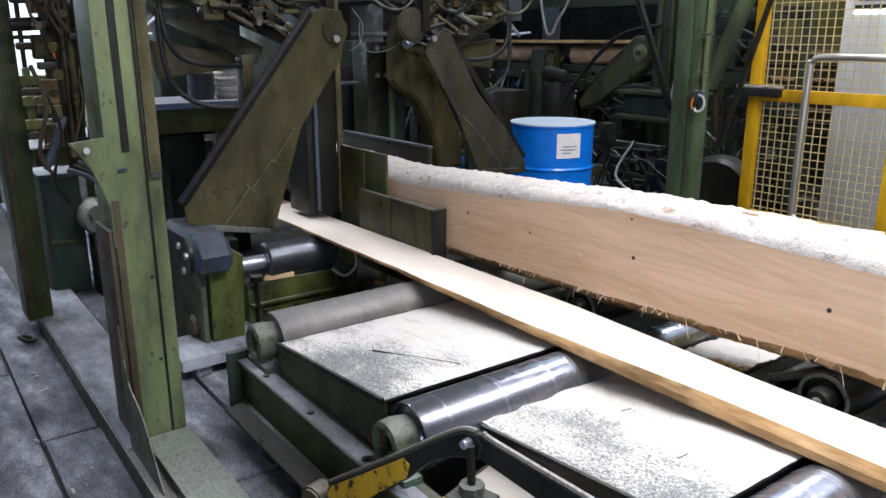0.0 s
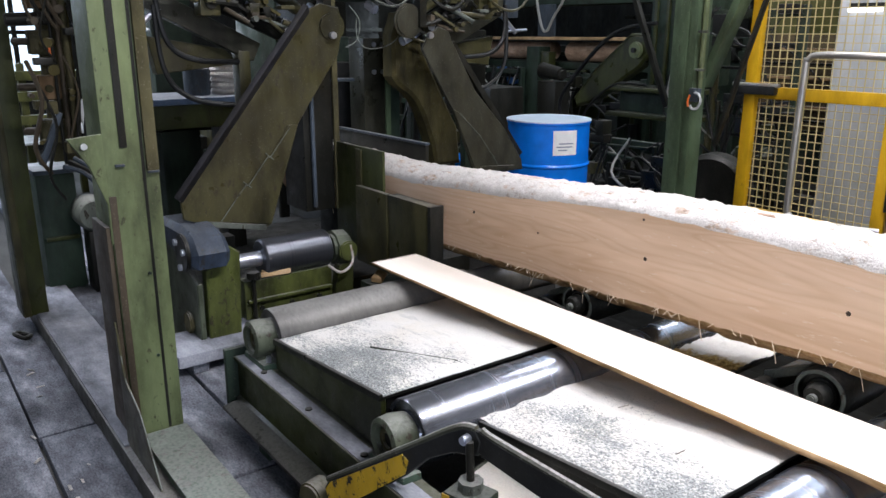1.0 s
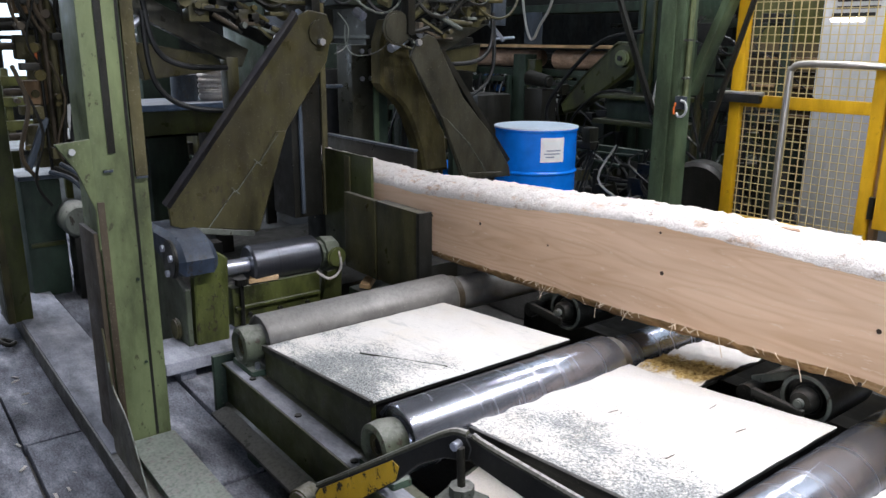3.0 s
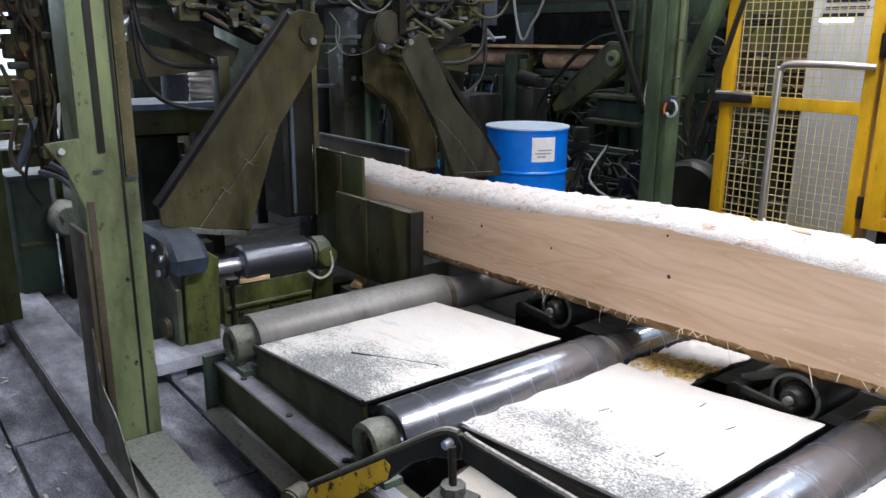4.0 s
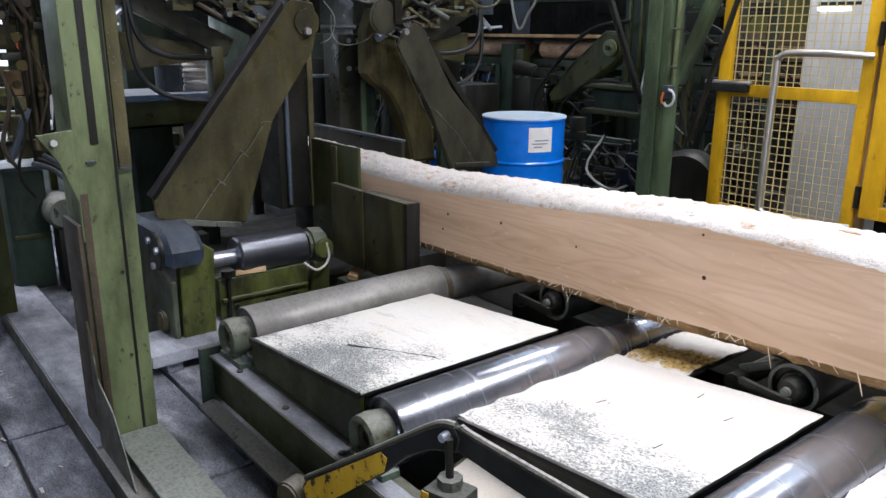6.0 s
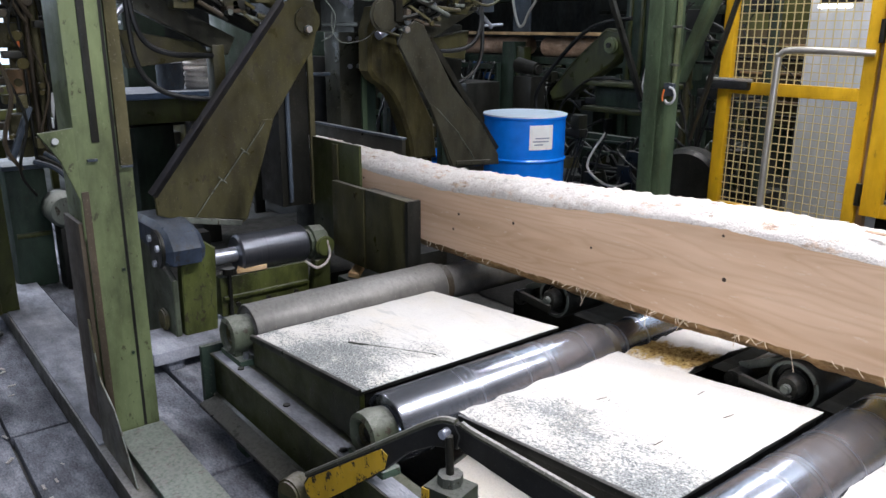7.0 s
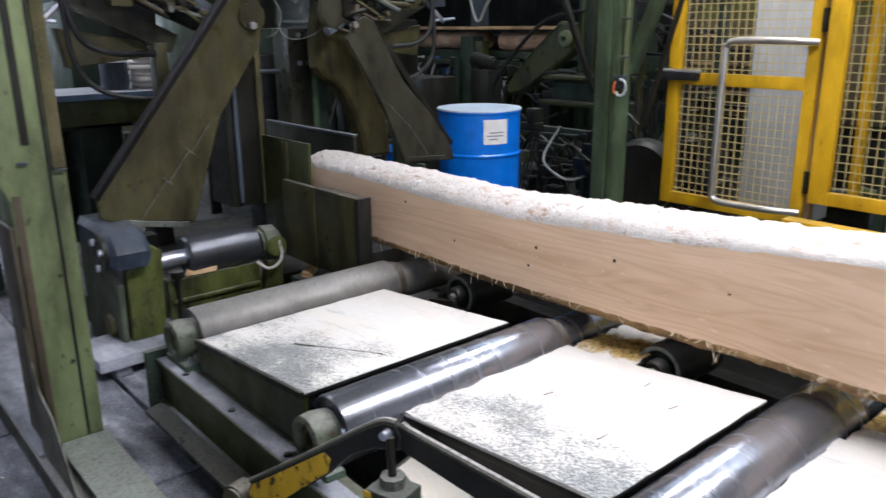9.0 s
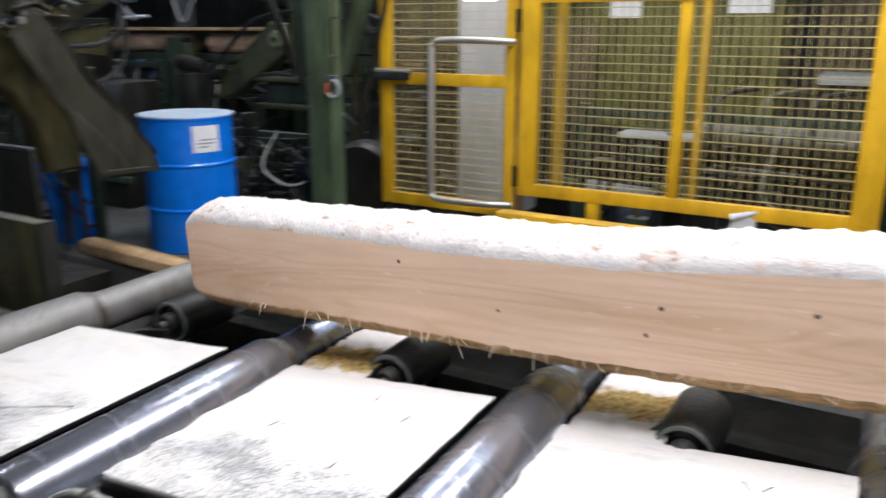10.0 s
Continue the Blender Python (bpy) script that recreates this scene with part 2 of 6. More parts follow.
BOARD_TOP = timber("pale_board_face", (0.77, 0.71, 0.65), (0.71, 0.62, 0.54), 30)


def rough_wood(name, a, b, c, scale=9, fuzz=0.3, relief=0.8):
    m, n, l, p = material(name)
    g = grains(n, l, scale, (0.35, 1, 1), 8, 0.7)
    f = grains(n, l, 120, (0.5, 1, 1), 4)
    col = ramp(n, l, g, [(0.3, a), (0.52, b), (0.72, c)])
    col = mix(n, l, fuzz, col, ramp(n, l, f, [(0.35, a), (0.65, c)]))
    stain = ramp(n, l, grains(n, l, scale * 0.28, (0.8, 1, 1), 6, 0.65), [(0.38, (0.3, 0.3, 0.3)), (0.56, (1, 1, 1))])
    col = mix(n, l, 0.75, col, stain, "MULTIPLY")
    l.new(col, p.inputs["Base Color"])
    p.inputs["Roughness"].default_value = 0.9
    p.inputs["Specular IOR Level"].default_value = 0.2
    bump(n, l, p, mix(n, l, 0.5, g, f), relief, 0.012)
    return m


def dusted_wane():
    """Debarked wood under caked sawdust: brown where lumps broke off."""
    m, n, l, p = material("debarked_wane_with_sawdust")
    lumps = grains(n, l, 34, (0.6, 1, 1), 6, 0.7)
    fine = grains(n, l, 170, detail=4)
    col = ramp(n, l, fine, [(0.3, (0.42, 0.385, 0.36)), (0.65, (0.64, 0.61, 0.59))])
    bare = ramp(n, l, grains(n, l, 15, (0.55, 1.3, 1), 8, 0.75), [(0.545, (0, 0, 0)), (0.62, (0.85, 0.85, 0.85))])
    col = mix(n, l, bare, col, ramp(n, l, lumps, [(0.4, (0.24, 0.155, 0.10)), (0.6, (0.55, 0.42, 0.33))]))
    pit = ramp(n, l, lumps, [(0.28, (0.55, 0.5, 0.46)), (0.42, (1, 1, 1))])
    l.new(mix(n, l, 1.0, col, pit, "MULTIPLY"), p.inputs["Base Color"])
    p.inputs["Roughness"].default_value = 0.92
    p.inputs["Specular IOR Level"].default_value = 0.2
    bump(n, l, p, mix(n, l, 0.35, lumps, fine), 0.9, 0.012)
    return m


WANE = dusted_wane()
WANE_UNDER = rough_wood("brown_wane", (0.17, 0.085, 0.03), (0.40, 0.235, 0.10), (0.60, 0.43, 0.25), 14)
BARK = rough_wood("flaking_log_bark", (0.14, 0.075, 0.045), (0.55, 0.36, 0.24), (0.75, 0.6, 0.48))
PLANK = rough_wood("dusty_floor_plank", (0.016, 0.017, 0.022), (0.135, 0.142, 0.172), (0.40, 0.41, 0.45), 8, 0.25, 0.5)
PLANK_DUSTY = rough_wood("plank_under_grey_dust", (0.10, 0.104, 0.12), (0.30, 0.312, 0.36), (0.47, 0.48, 0.53), 6, 0.2, 0.4)
CONCRETE = rough_wood("grimy_concrete", (0.05, 0.05, 0.048), (0.10, 0.10, 0.095), (0.17, 0.165, 0.16), 3)
CHIP = rough_wood("wood_chip", (0.45, 0.27, 0.12), (0.62, 0.42, 0.22), (0.72, 0.55, 0.36))


def plain(name, colour, rough=0.5, metal=0.0):
    m, n, l, p = material(name)
    g = grains(n, l, 12)
    l.new(ramp(n, l, g, [(0.3, tuple(c * 0.8 for c in colour)), (0.7, colour)]), p.inputs["Base Color"])
    p.inputs["Roughness"].default_value, p.inputs["Metallic"].default_value = rough, metal
    return m


BLUE = plain("glossy_blue_drum_paint", (0.004, 0.17, 0.70), 0.22)
DRUM_TOP = plain("pale_drum_lid", (0.55, 0.66, 0.78), 0.4)
PAPER = plain("white_paper_label", (0.75, 0.75, 0.74), 0.7)
INK = plain("grey_print", (0.25, 0.27, 0.33), 0.8)
KNOT = plain("dark_knot", (0.045, 0.025, 0.015), 0.8)
CHROME = plain("brushed_tube_metal", (0.5, 0.49, 0.46), 0.42, 0.9)
WIRE = plain("galvanised_wire", (0.44, 0.37, 0.17), 0.5, 0.2)
YWIRE = plain("pale_dusty_wire", (0.52, 0.42, 0.2), 0.5)
FIBRE = plain("pale_torn_fibre", (0.72, 0.58, 0.42), 0.8)
CABLE = plain("pale_cable", (0.4, 0.4, 0.37), 0.6)
ORANGE = plain("orange_marker", (0.7, 0.15, 0.02), 0.5)
BLUEBOX = plain("blue_valve_body", (0.02, 0.09, 0.28), 0.4)
GLOW_PANE, gn, gl, gp = material("glowing_pane")
gp.inputs["Base Color"].default_value = (0.6, 0.75, 0.9, 1)
gp.inputs["Emission Color"].default_value = (0.72, 0.86, 1.0, 1)
gp.inputs["Emission Strength"].default_value = 1.6
GLOW, gn, gl, gp = material("lamp_tube_glow")
gp.inputs["Emission Color"].default_value = (1, 0.97, 0.9, 1)
gp.inputs["Emission Strength"].default_value = 6


# ---- building kit ----
class Shape:
    """Collects boxes, bars, plates and tubes into one mesh."""

    def __init__(self):
        self.bm = bmesh.new()

    def box(self, x0, x1, y0, y1, z0, z1, bevel=0.0, m=None):
        r = bmesh.ops.create_cube(self.bm, size=1)
        t = Matrix.Translation(((x0 + x1) / 2, (y0 + y1) / 2, (z0 + z1) / 2)) @ Matrix.Diagonal((abs(x1 - x0), abs(y1 - y0), abs(z1 - z0), 1))
        bmesh.ops.transform(self.bm, matrix=(m @ t) if m else t, verts=r["verts"])
        if bevel:
            edges = list({e for v in r["verts"] for e in v.link_edges})
            bmesh.ops.bevel(self.bm, geom=edges, offset=bevel, segments=2, affect="EDGES", profile=0.6)
        return self

    def rod(self, a, b, r, r2=None, seg=16, bevel=0.0):
        a, b = Vector(a), Vector(b)
        d = b - a
        res = bmesh.ops.create_cone(self.bm, cap_ends=True, segments=seg, radius1=r, radius2=r if r2 is None else r2, depth=d.length)
        turn = d.to_track_quat("Z", "Y").to_matrix().to_4x4()
        bmesh.ops.transform(self.bm, matrix=Matrix.Translation((a + b) / 2) @ turn, verts=res["verts"])
        if bevel:
            edges = [e for e in {e for v in res["verts"] for e in v.link_edges} if len(e.link_faces) == 2 and any(len(f.verts) > 4 for f in e.link_faces)]
            bmesh.ops.bevel(self.bm, geom=edges, offset=bevel, segments=2, affect="EDGES")
        return self

    def bar(self, a, b, w, h, bevel=0.004, roll=0.0):
        """A bar of section w x h from a to b."""
        a, b = Vector(a), Vector(b)
        d = b - a
        turn = d.to_track_quat("Z", "Y").to_matrix().to_4x4() @ pose(0, 0, 0, 0, 0, roll)
        return self.box(-w / 2, w / 2, -h / 2, h / 2, -d.length / 2, d.length / 2, bevel, Matrix.Translation((a + b) / 2) @ turn)

    def plate(self, pts, axis, at, thick, bevel=0.003):
        """A flat plate cut to the outline pts, lying across the axis from at to at + thick."""
        def place(u, v, w):
            return {"x": (w, u, v), "y": (u, w, v), "z": (u, v, w)}[axis]
        low = [self.bm.verts.new(place(u, v, at)) for u, v in pts]
        high = [self.bm.verts.new(place(u, v, at + thick)) for u, v in pts]
        faces = [self.bm.faces.new(low), self.bm.faces.new(high)]
        k = len(pts)
        faces += [self.bm.faces.new((low[i], low[(i + 1) % k], high[(i + 1) % k], high[i])) for i in range(k)]
        bmesh.ops.recalc_face_normals(self.bm, faces=faces)
        if bevel:
            edges = list({e for f in faces[:2] for e in f.edges})
            bmesh.ops.bevel(self.bm, geom=edges, offset=bevel, segments=1, affect="EDGES")
        return self

    def tube(self, pts, r, seg=8, smooth=6):
        """A hose or bent pipe through pts."""
        p = [Vector(q) for q in pts]
        if smooth:
            fine = []
            for i in range(len(p) - 1):
                p0, p1, p2, p3 = p[max(i - 1, 0)], p[i], p[i + 1], p[min(i + 2, len(p) - 1)]
                for k in range(smooth):
                    t = k / smooth
                    fine.append(0.5 * (2 * p1 + (p2 - p0) * t + (2 * p0 - 5 * p1 + 4 * p2 - p3) * t * t + (3 * p1 - p0 - 3 * p2 + p3) * t ** 3))
            p = fine + [p[-1]]
        rings = []
        up = Vector((0.13, 0.21, 0.97))
        for i, q in enumerate(p):
            d = (p[min(i + 1, len(p) - 1)] - p[max(i - 1, 0)]).normalized()
            s = d.cross(up)
            s = s.normalized() if s.length > 1e-4 else Vector((1, 0, 0))
            u = s.cross(d).normalized()
            up = u
            rings.append([self.bm.verts.new(q + r * (math.cos(2 * math.pi * k / seg) * s + math.sin(2 * math.pi * k / seg) * u)) for k in range(seg)])
        for a, b in zip(rings, rings[1:]):
            for k in range(seg):
                self.bm.faces.new((a[k], a[(k + 1) % seg], b[(k + 1) % seg], b[k]))
        self.bm.faces.new(rings[0][::-1])
        self.bm.faces.new(rings[-1])
        return self

    def lathe(self, profile, m, seg=40, ring=False):
        """Turns (radius, height) pairs about the z axis of m; ring: a closed band with a hole."""
        rings = [[self.bm.verts.new(m @ Vector((r * math.cos(2 * math.pi * k / seg), r * math.sin(2 * math.pi * k / seg), h))) for k in range(seg)] for r, h in profile]
        for a, b in zip(rings, rings[1:] + (rings[:1] if ring else [])):
            for k in range(seg):
                self.bm.faces.new((a[k], a[(k + 1) % seg], b[(k + 1) % seg], b[k]))
        if not ring:
            self.bm.faces.new(rings[0][::-1])
            self.bm.faces.new(rings[-1])
        return self


def mesh_of(name, shape, mats, smooth=35):
    me = bpy.data.meshes.new(name)
    bm = shape.bm if isinstance(shape, Shape) else shape
    bm.normal_update()
    bm.to_mesh(me)
    bm.free()
    for mt in mats if isinstance(mats, (list, tuple)) else [mats]:
        me.materials.append(mt)
    if smooth:
        me.shade_smooth()
        me.set_sharp_from_angle(angle=radians(smooth))
    return me


def part(name, shape, mats, parent, label="", m=None, smooth=35):
    """One mesh object under a thing or under a part."""
    ob = new(name, mesh_of(name, shape, mats, smooth))
    ob.parent = parent
    if m:
        ob.matrix_basis = m
    return tagged(ob, label)


def thing(name, label, category, group="", kind="", m=None):
    ob = new(name)
    ob.empty_display_size = 0.1
    if m:
        ob.matrix_basis = m
    return tagged(ob, label, category, group, kind)


def whole(name, shape, mats, label, category, group="", kind="", m=None, smooth=35):
    ob = new(name, mesh_of(name, shape, mats, smooth))
    if m:
        ob.matrix_basis = m
    return tagged(ob, label, category, group, kind)


def more(name, ob, parent, m):
    """Another part on the mesh of ob."""
    o = new(name, ob.data)
    o.parent = parent
    o.matrix_basis = m
    return o


# ---- the hall ----
X0, X1, Y0, Y1, TOP = -13.0, 7.0, -6.0, 11.0, 6.2
whole("ground", Shape().box(X0 - 1, X1 + 1, Y0 - 1, Y1 + 1, -0.5, -0.06), CONCRETE, "grimy dark concrete floor of the saw hall", "floor", kind="structure")
# ceiling, south and east walls are out of view, added to enclose the light
whole("ceiling", Shape().box(X0, X1, Y0, Y1, TOP, TOP + 0.2), DARK_WALL, "unseen dark ceiling added to close the saw hall", "ceiling", kind="structure")
whole("wall_north", Shape().box(X0, X1, Y1, Y1 + 0.3, -0.06, TOP), DARK_WALL, "dark wall behind the machines", "wall", kind="structure")
whole("wall_south", Shape().box(X0, X1, Y0 - 0.3, Y0, -0.06, TOP), PALE, "unseen pale wall added to close the saw hall", "wall", kind="structure")
whole("wall_east", Shape().box(X1, X1 + 0.3, Y0, Y1, -0.06, TOP), PALE, "unseen pale wall added to close the saw hall", "wall", kind="structure")
# west wall with one window opening
ww = Shape()
ww.box(X0 - 0.3, X0, Y0, 0.9, -0.06, TOP).box(X0 - 0.3, X0, 2.6, Y1, -0.06, TOP).box(X0 - 0.3, X0, 0.9, 2.6, -0.06, 0.95).box(X0 - 0.3, X0, 0.9, 2.6, 2.4, TOP)
whole("wall_west", ww, DARK_WALL, "dark wall with a bright window", "wall", kind="structure")
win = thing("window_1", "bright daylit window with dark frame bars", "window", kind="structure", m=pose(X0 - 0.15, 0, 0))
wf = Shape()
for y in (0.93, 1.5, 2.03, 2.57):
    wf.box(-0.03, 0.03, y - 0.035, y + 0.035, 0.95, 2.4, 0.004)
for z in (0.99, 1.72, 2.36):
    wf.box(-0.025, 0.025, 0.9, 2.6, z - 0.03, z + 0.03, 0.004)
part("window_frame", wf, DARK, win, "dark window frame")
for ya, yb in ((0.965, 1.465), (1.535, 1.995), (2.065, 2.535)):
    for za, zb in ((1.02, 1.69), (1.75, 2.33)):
        part("pane", Shape().box(-0.006, 0.006, ya, yb, za, zb), GLOW_PANE, win)
# unseen glowing strip, added so the rollers reflect a blue band
sk = thing("roof_glow_strip", "unseen glowing roof strip added for blue roller reflections", "window", kind="structure", m=pose(-2.6, 6.6, 6.0))
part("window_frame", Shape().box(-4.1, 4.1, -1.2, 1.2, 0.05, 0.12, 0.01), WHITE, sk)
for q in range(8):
    part("pane", Shape().box(-4.0 + q, -3.04 + q, -1.1, 1.1, 0.02, 0.04), GLOW_PANE, sk)
# housings and hangers added around the overhead fill lamps, out of view
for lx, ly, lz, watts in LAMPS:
    tl = thing("fill_lamp_housing", "unseen white lamp housing added above a fill light", "lamp", "ceiling lights", m=pose(lx, ly, lz))
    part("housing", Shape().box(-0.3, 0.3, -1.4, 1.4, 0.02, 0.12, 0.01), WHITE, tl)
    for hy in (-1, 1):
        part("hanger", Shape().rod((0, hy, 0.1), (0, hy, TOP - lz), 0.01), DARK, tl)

# ---- the roller conveyor ----
RX = [-2.363, -1.325, -0.335, 0.66, 1.655]
RZ, RR = 0.477, 0.115
ROLLERS = []


def roller_at(k, x):
    r = thing("conveyor_roller", "bare steel conveyor roller turning under the board" if k else "dull grey steel conveyor roller", "roller", "conveyor rollers", m=pose(x, 1.27, RZ))
    s = Shape()
    along = pose(0, 0, 0, -90)
    L = 1.0 if k < 2 else 1.28
    s.lathe([(0.03, 0.0), (0.07, 0.0), (0.075, 0.012), (RR - 0.012, 0.012), (RR - 0.004, 0.002), (RR, 0.008), (RR, L), (RR - 0.006, L + 0.007), (0.04, L + 0.009)], along, 48)
    part("drum", s, STEEL if k else STEEL_DULL, r)
    part("collar", Shape().lathe([(0.05, L + 0.01), (0.1, L + 0.012), (0.1, L + 0.05), (0.05, L + 0.052)], along, 32), RUST_DARK, r, "brown greasy collar")
    part("stub", Shape().lathe([(0.05, L + 0.053), (0.084, L + 0.056), (0.088, L + 0.07), (0.088, 1.69), (0.08, 1.70), (0.02, 1.70)], along, 40), STEEL if k else STEEL_DULL, r, "worn rear drum section")
    part("shaft", Shape().rod((0, -0.06, 0), (0, 0.02, 0), 0.024, bevel=0.004), DARK, r)
    ROLLERS.append(r)


for k, x in enumerate(RX):
    roller_at(k, x)


def pillow_block(x):
    b = thing("bearing_block", "dusty grey pillow block bearing bolted to the rail", "bearing", "roller bearings", m=pose(x, 1.225, RZ))
    s = Shape()
    s.lathe([(0.042, -0.01), (0.056, -0.03), (0.066, -0.052), (0.074, -0.048), (0.081, 0.0), (0.077, 0.042), (0.062, 0.05), (0.05, 0.042)], pose(0, 0, 0, 90), 28, True)
    s.box(-0.04, 0.04, -0.03, 0.03, -0.10, -0.03, 0.006)
    part("housing", s, GREY_GREEN, b)
    part("foot", Shape().box(-0.1, 0.1, -0.035, 0.035, -0.115, -0.085, 0.006), GREEN_BASE, b)
    part("bore", Shape().rod((0, -0.02, 0), (0, 0.03, 0), 0.051, seg=20), DARK, b)
    part("ring", Shape().lathe([(0.026, 0.015), (0.038, 0.015), (0.04, 0.03), (0.026, 0.03)], pose(0, 0, 0, 90), 24, True), OLIVE_DUST, b)
    for sx in (-0.075, 0.075):
        part("bolt", Shape().rod((sx, 0, -0.085), (sx, 0, -0.06), 0.012, seg=6), BARE, b)


for x in RX[:4]:
    pillow_block(x)

frame_ob = thing("roller_conveyor", "dark green steel conveyor frame dusted with sawdust", "conveyor")
s = Shape()
s.plate([(1.15, 0.365), (1.262, 0.365), (1.262, 0.35), (1.18, 0.35), (1.18, 0.176), (1.262, 0.176), (1.262, 0.145), (1.15, 0.145), (1.15, 0.172), (1.165, 0.182), (1.165, 0.345), (1.15, 0.352)], "x", -2.49, 4.7, 0)
part("rail", s, GREEN_MID, frame_ob)
part("rail_dust", Shape().box(-2.48, 2.2, 1.156, 1.225, 0.3655, 0.3685, 0.001), PLANK_DUSTY, frame_ob, "grey dust lying along the rail")
part("skirt", Shape().plate([(1.075, 0.165), (1.148, 0.18), (1.148, 0.15), (1.075, 0.15)], "x", -2.46, 4.6), OLIVE_DARK, frame_ob)
part("rail_end", Shape().box(-2.52, -2.49, 1.115, 1.3, 0.14, 0.40, 0.004), GREEN_DEEP, frame_ob)
# rear rail coloured near-black for the shade behind the rollers
part("rear_rail", Shape().box(-2.5, 2.2, 2.95, 3.05, 0.02, 0.26, 0.005), SHADE_BLACK, frame_ob)
for x in (-2.2, -1.0, 0.3, 1.6):
    part("foot_post", Shape().box(x, x + 0.1, 1.12, 1.24, -0.06, 0.16, 0.004), GREEN_DEEP, frame_ob)
for k in range(9):
    part("rivet", Shape().rod((-2.25 + 0.4 * k, 1.185, 0.362), (-2.25 + 0.4 * k, 1.185, 0.374), 0.014, seg=8), DARK, frame_ob)


def ramp_table(k, xa, xb):
    """A sheet-steel table rising towards the next roller, under drifted sawdust."""
    tb = thing("infeed_plate", "green sheet-steel plate thinly dusted with swept sawdust" if k == 0 else "sheet-steel plate under deep pale sawdust", "conveyor plate", "conveyor plates")
    za, zb, ya, yb = 0.50, 0.575, 1.23 if k == 0 else 1.47, (2.16, 2.29, 2.35, 2.35)[k]
    s = Shape()
    s.plate([(xa, za), (xb, zb), (xb, zb - 0.008), (xa, za - 0.008)], "y", ya, yb - ya, 0)
    part("sheet", s, DARK, tb)
    s = Shape()
    s.plate([(xa + 0.004, za - 0.01), (xb - 0.004, zb - 0.01), (xb - 0.004, 0.38 if k == 0 else 0.46), (xa + 0.004, 0.38)], "y", ya + 0.006, 0.02, 0.002)
    part("side_panel", s, GREEN_MID if k == 0 else DARK, tb)
    # end panel blackened for the shaded gap before the next roller
    part("end_panel", Shape().plate([(ya + 0.03, 0.56), (yb - 0.02, 0.56), (yb - 0.02, 0.3), (ya + 0.03, 0.3)], "x", xb - 0.02, 0.012, 0), SHADE_BLACK, tb)
    part("hem", Shape().box(xa, xb, -0.004, 0.012, -0.012, 0.012, 0.003, pose(0, ya, 0) @ Matrix(((1, 0, 0, 0), (0, 1, 0, 0), ((zb - za) / (xb - xa), 0, 1, za - xa * (zb - za) / (xb - xa)), (0, 0, 0, 1)))), DARK, tb)
    # the sawdust: a thin drift with a ragged edge
    bm = bmesh.new()
    nx, ny = 64, 64
    grid = []
    for i in range(nx + 1):
        row = []
        for j in range(ny + 1):
            u, v = i / nx, j / ny
            x, y = xa + (xb - xa) * u, ya + 0.014 + (yb - ya - 0.014) * v
            edge = min(u, 1 - u, v, 1 - v)
            d = 0.004 + 0.014 * min(1, edge * 9) * (0.5 + noise.noise((x * 3, y * 3, k))) + 0.005 * noise.noise((x * 14, y * 14, k + 3)) * min(1, edge * 20)
            d += 0.003 * abs(noise.noise((x * 40, y * 40, k))) * min(1, edge * 20)
            if k and u < 0.12:
                d += 0.012 * (1 - u / 0.12) * (0.7 + noise.noise((y * 11, 3, k)))
            rag = 0.02 * noise.noise((x * 9, y * 9, 7 + k)) + 0.008 * noise.noise((x * 31, y * 31, k))
            rag *= 1 if edge < 0.02 else 0.3
            sx = -0.035 * abs(noise.noise((y * 8, 1, k))) - 0.01 if k and i == 0 else 0
            row.append(bm.verts.new((x + rag * 0.2 + sx, y + (rag if 0 < j < ny else 0.3 * rag), za + (zb - za) * u + max(0.0015, d))))
        grid.append(row)
    for i in range(nx):
        for j in range(ny):
            bm.faces.new((grid[i][j], grid[i + 1][j], grid[i + 1][j + 1], grid[i][j + 1]))
    part("sawdust_layer", bm, DUST_FULL if k else DUST_THIN, tb, "pale sawdust, swept thin in streaks", smooth=60)
    if k == 0:
        part("seam", Shape().bar((-1.843, 1.452, 0.5545), (-1.484, 1.60, 0.587), 0.0018, 0.007, 0.0004), GREYCAST, tb, "grey open seam")
    if k:
        # the tail of the plate behind, with tan shade-toned dust, beside the opening for the lifting roller
        slope = (zb - za) / (xb - xa)
        wide = 0.29
        back = 0.0 if k == 1 else 0.15
        part("back_sheet", Shape().plate([(xa, za), (xa + wide, za + slope * wide), (xa + wide, za + slope * wide - 0.012), (xa, za - 0.012)], "y", yb - 0.05, 3.0 - yb, 0), DARK, tb)
        bm = bmesh.new()
        nx, ny = 24, 48
        grid = []
        for i in range(nx + 1):
            row = []
            for j in range(ny + 1):
                x, y = xa + wide * i / nx, yb - 0.03 + (2.96 - yb) * j / ny
                d = 0.006 + 0.02 * abs(noise.noise((x * 9, y * 9, k))) + 0.012 * noise.noise((x * 38, y * 38, k + 5))
                row.append(bm.verts.new((x, y - back, za + slope * (x - xa) + max(0.002, d * min(1, j / 5)))))
            grid.append(row)
        for i in range(nx):
            for j in range(ny):
                bm.faces.new((grid[i][j], grid[i + 1][j], grid[i + 1][j + 1], grid[i][j + 1]))
        part("back_sawdust", bm, DUST_BACK, tb, "crumbly tan sawdust between pale drifts, partly toned for the log's shade", m=pose(0, back, 0), smooth=60)
    # a few splinters lying on the dust
    for q in range(4 if k else 0):
        u, v, a = random.random(), random.random() * 0.8 + 0.1, random.uniform(0, 180)
        x, y = xa + (xb - xa) * (0.1 + 0.8 * u), ya + (yb - ya) * v
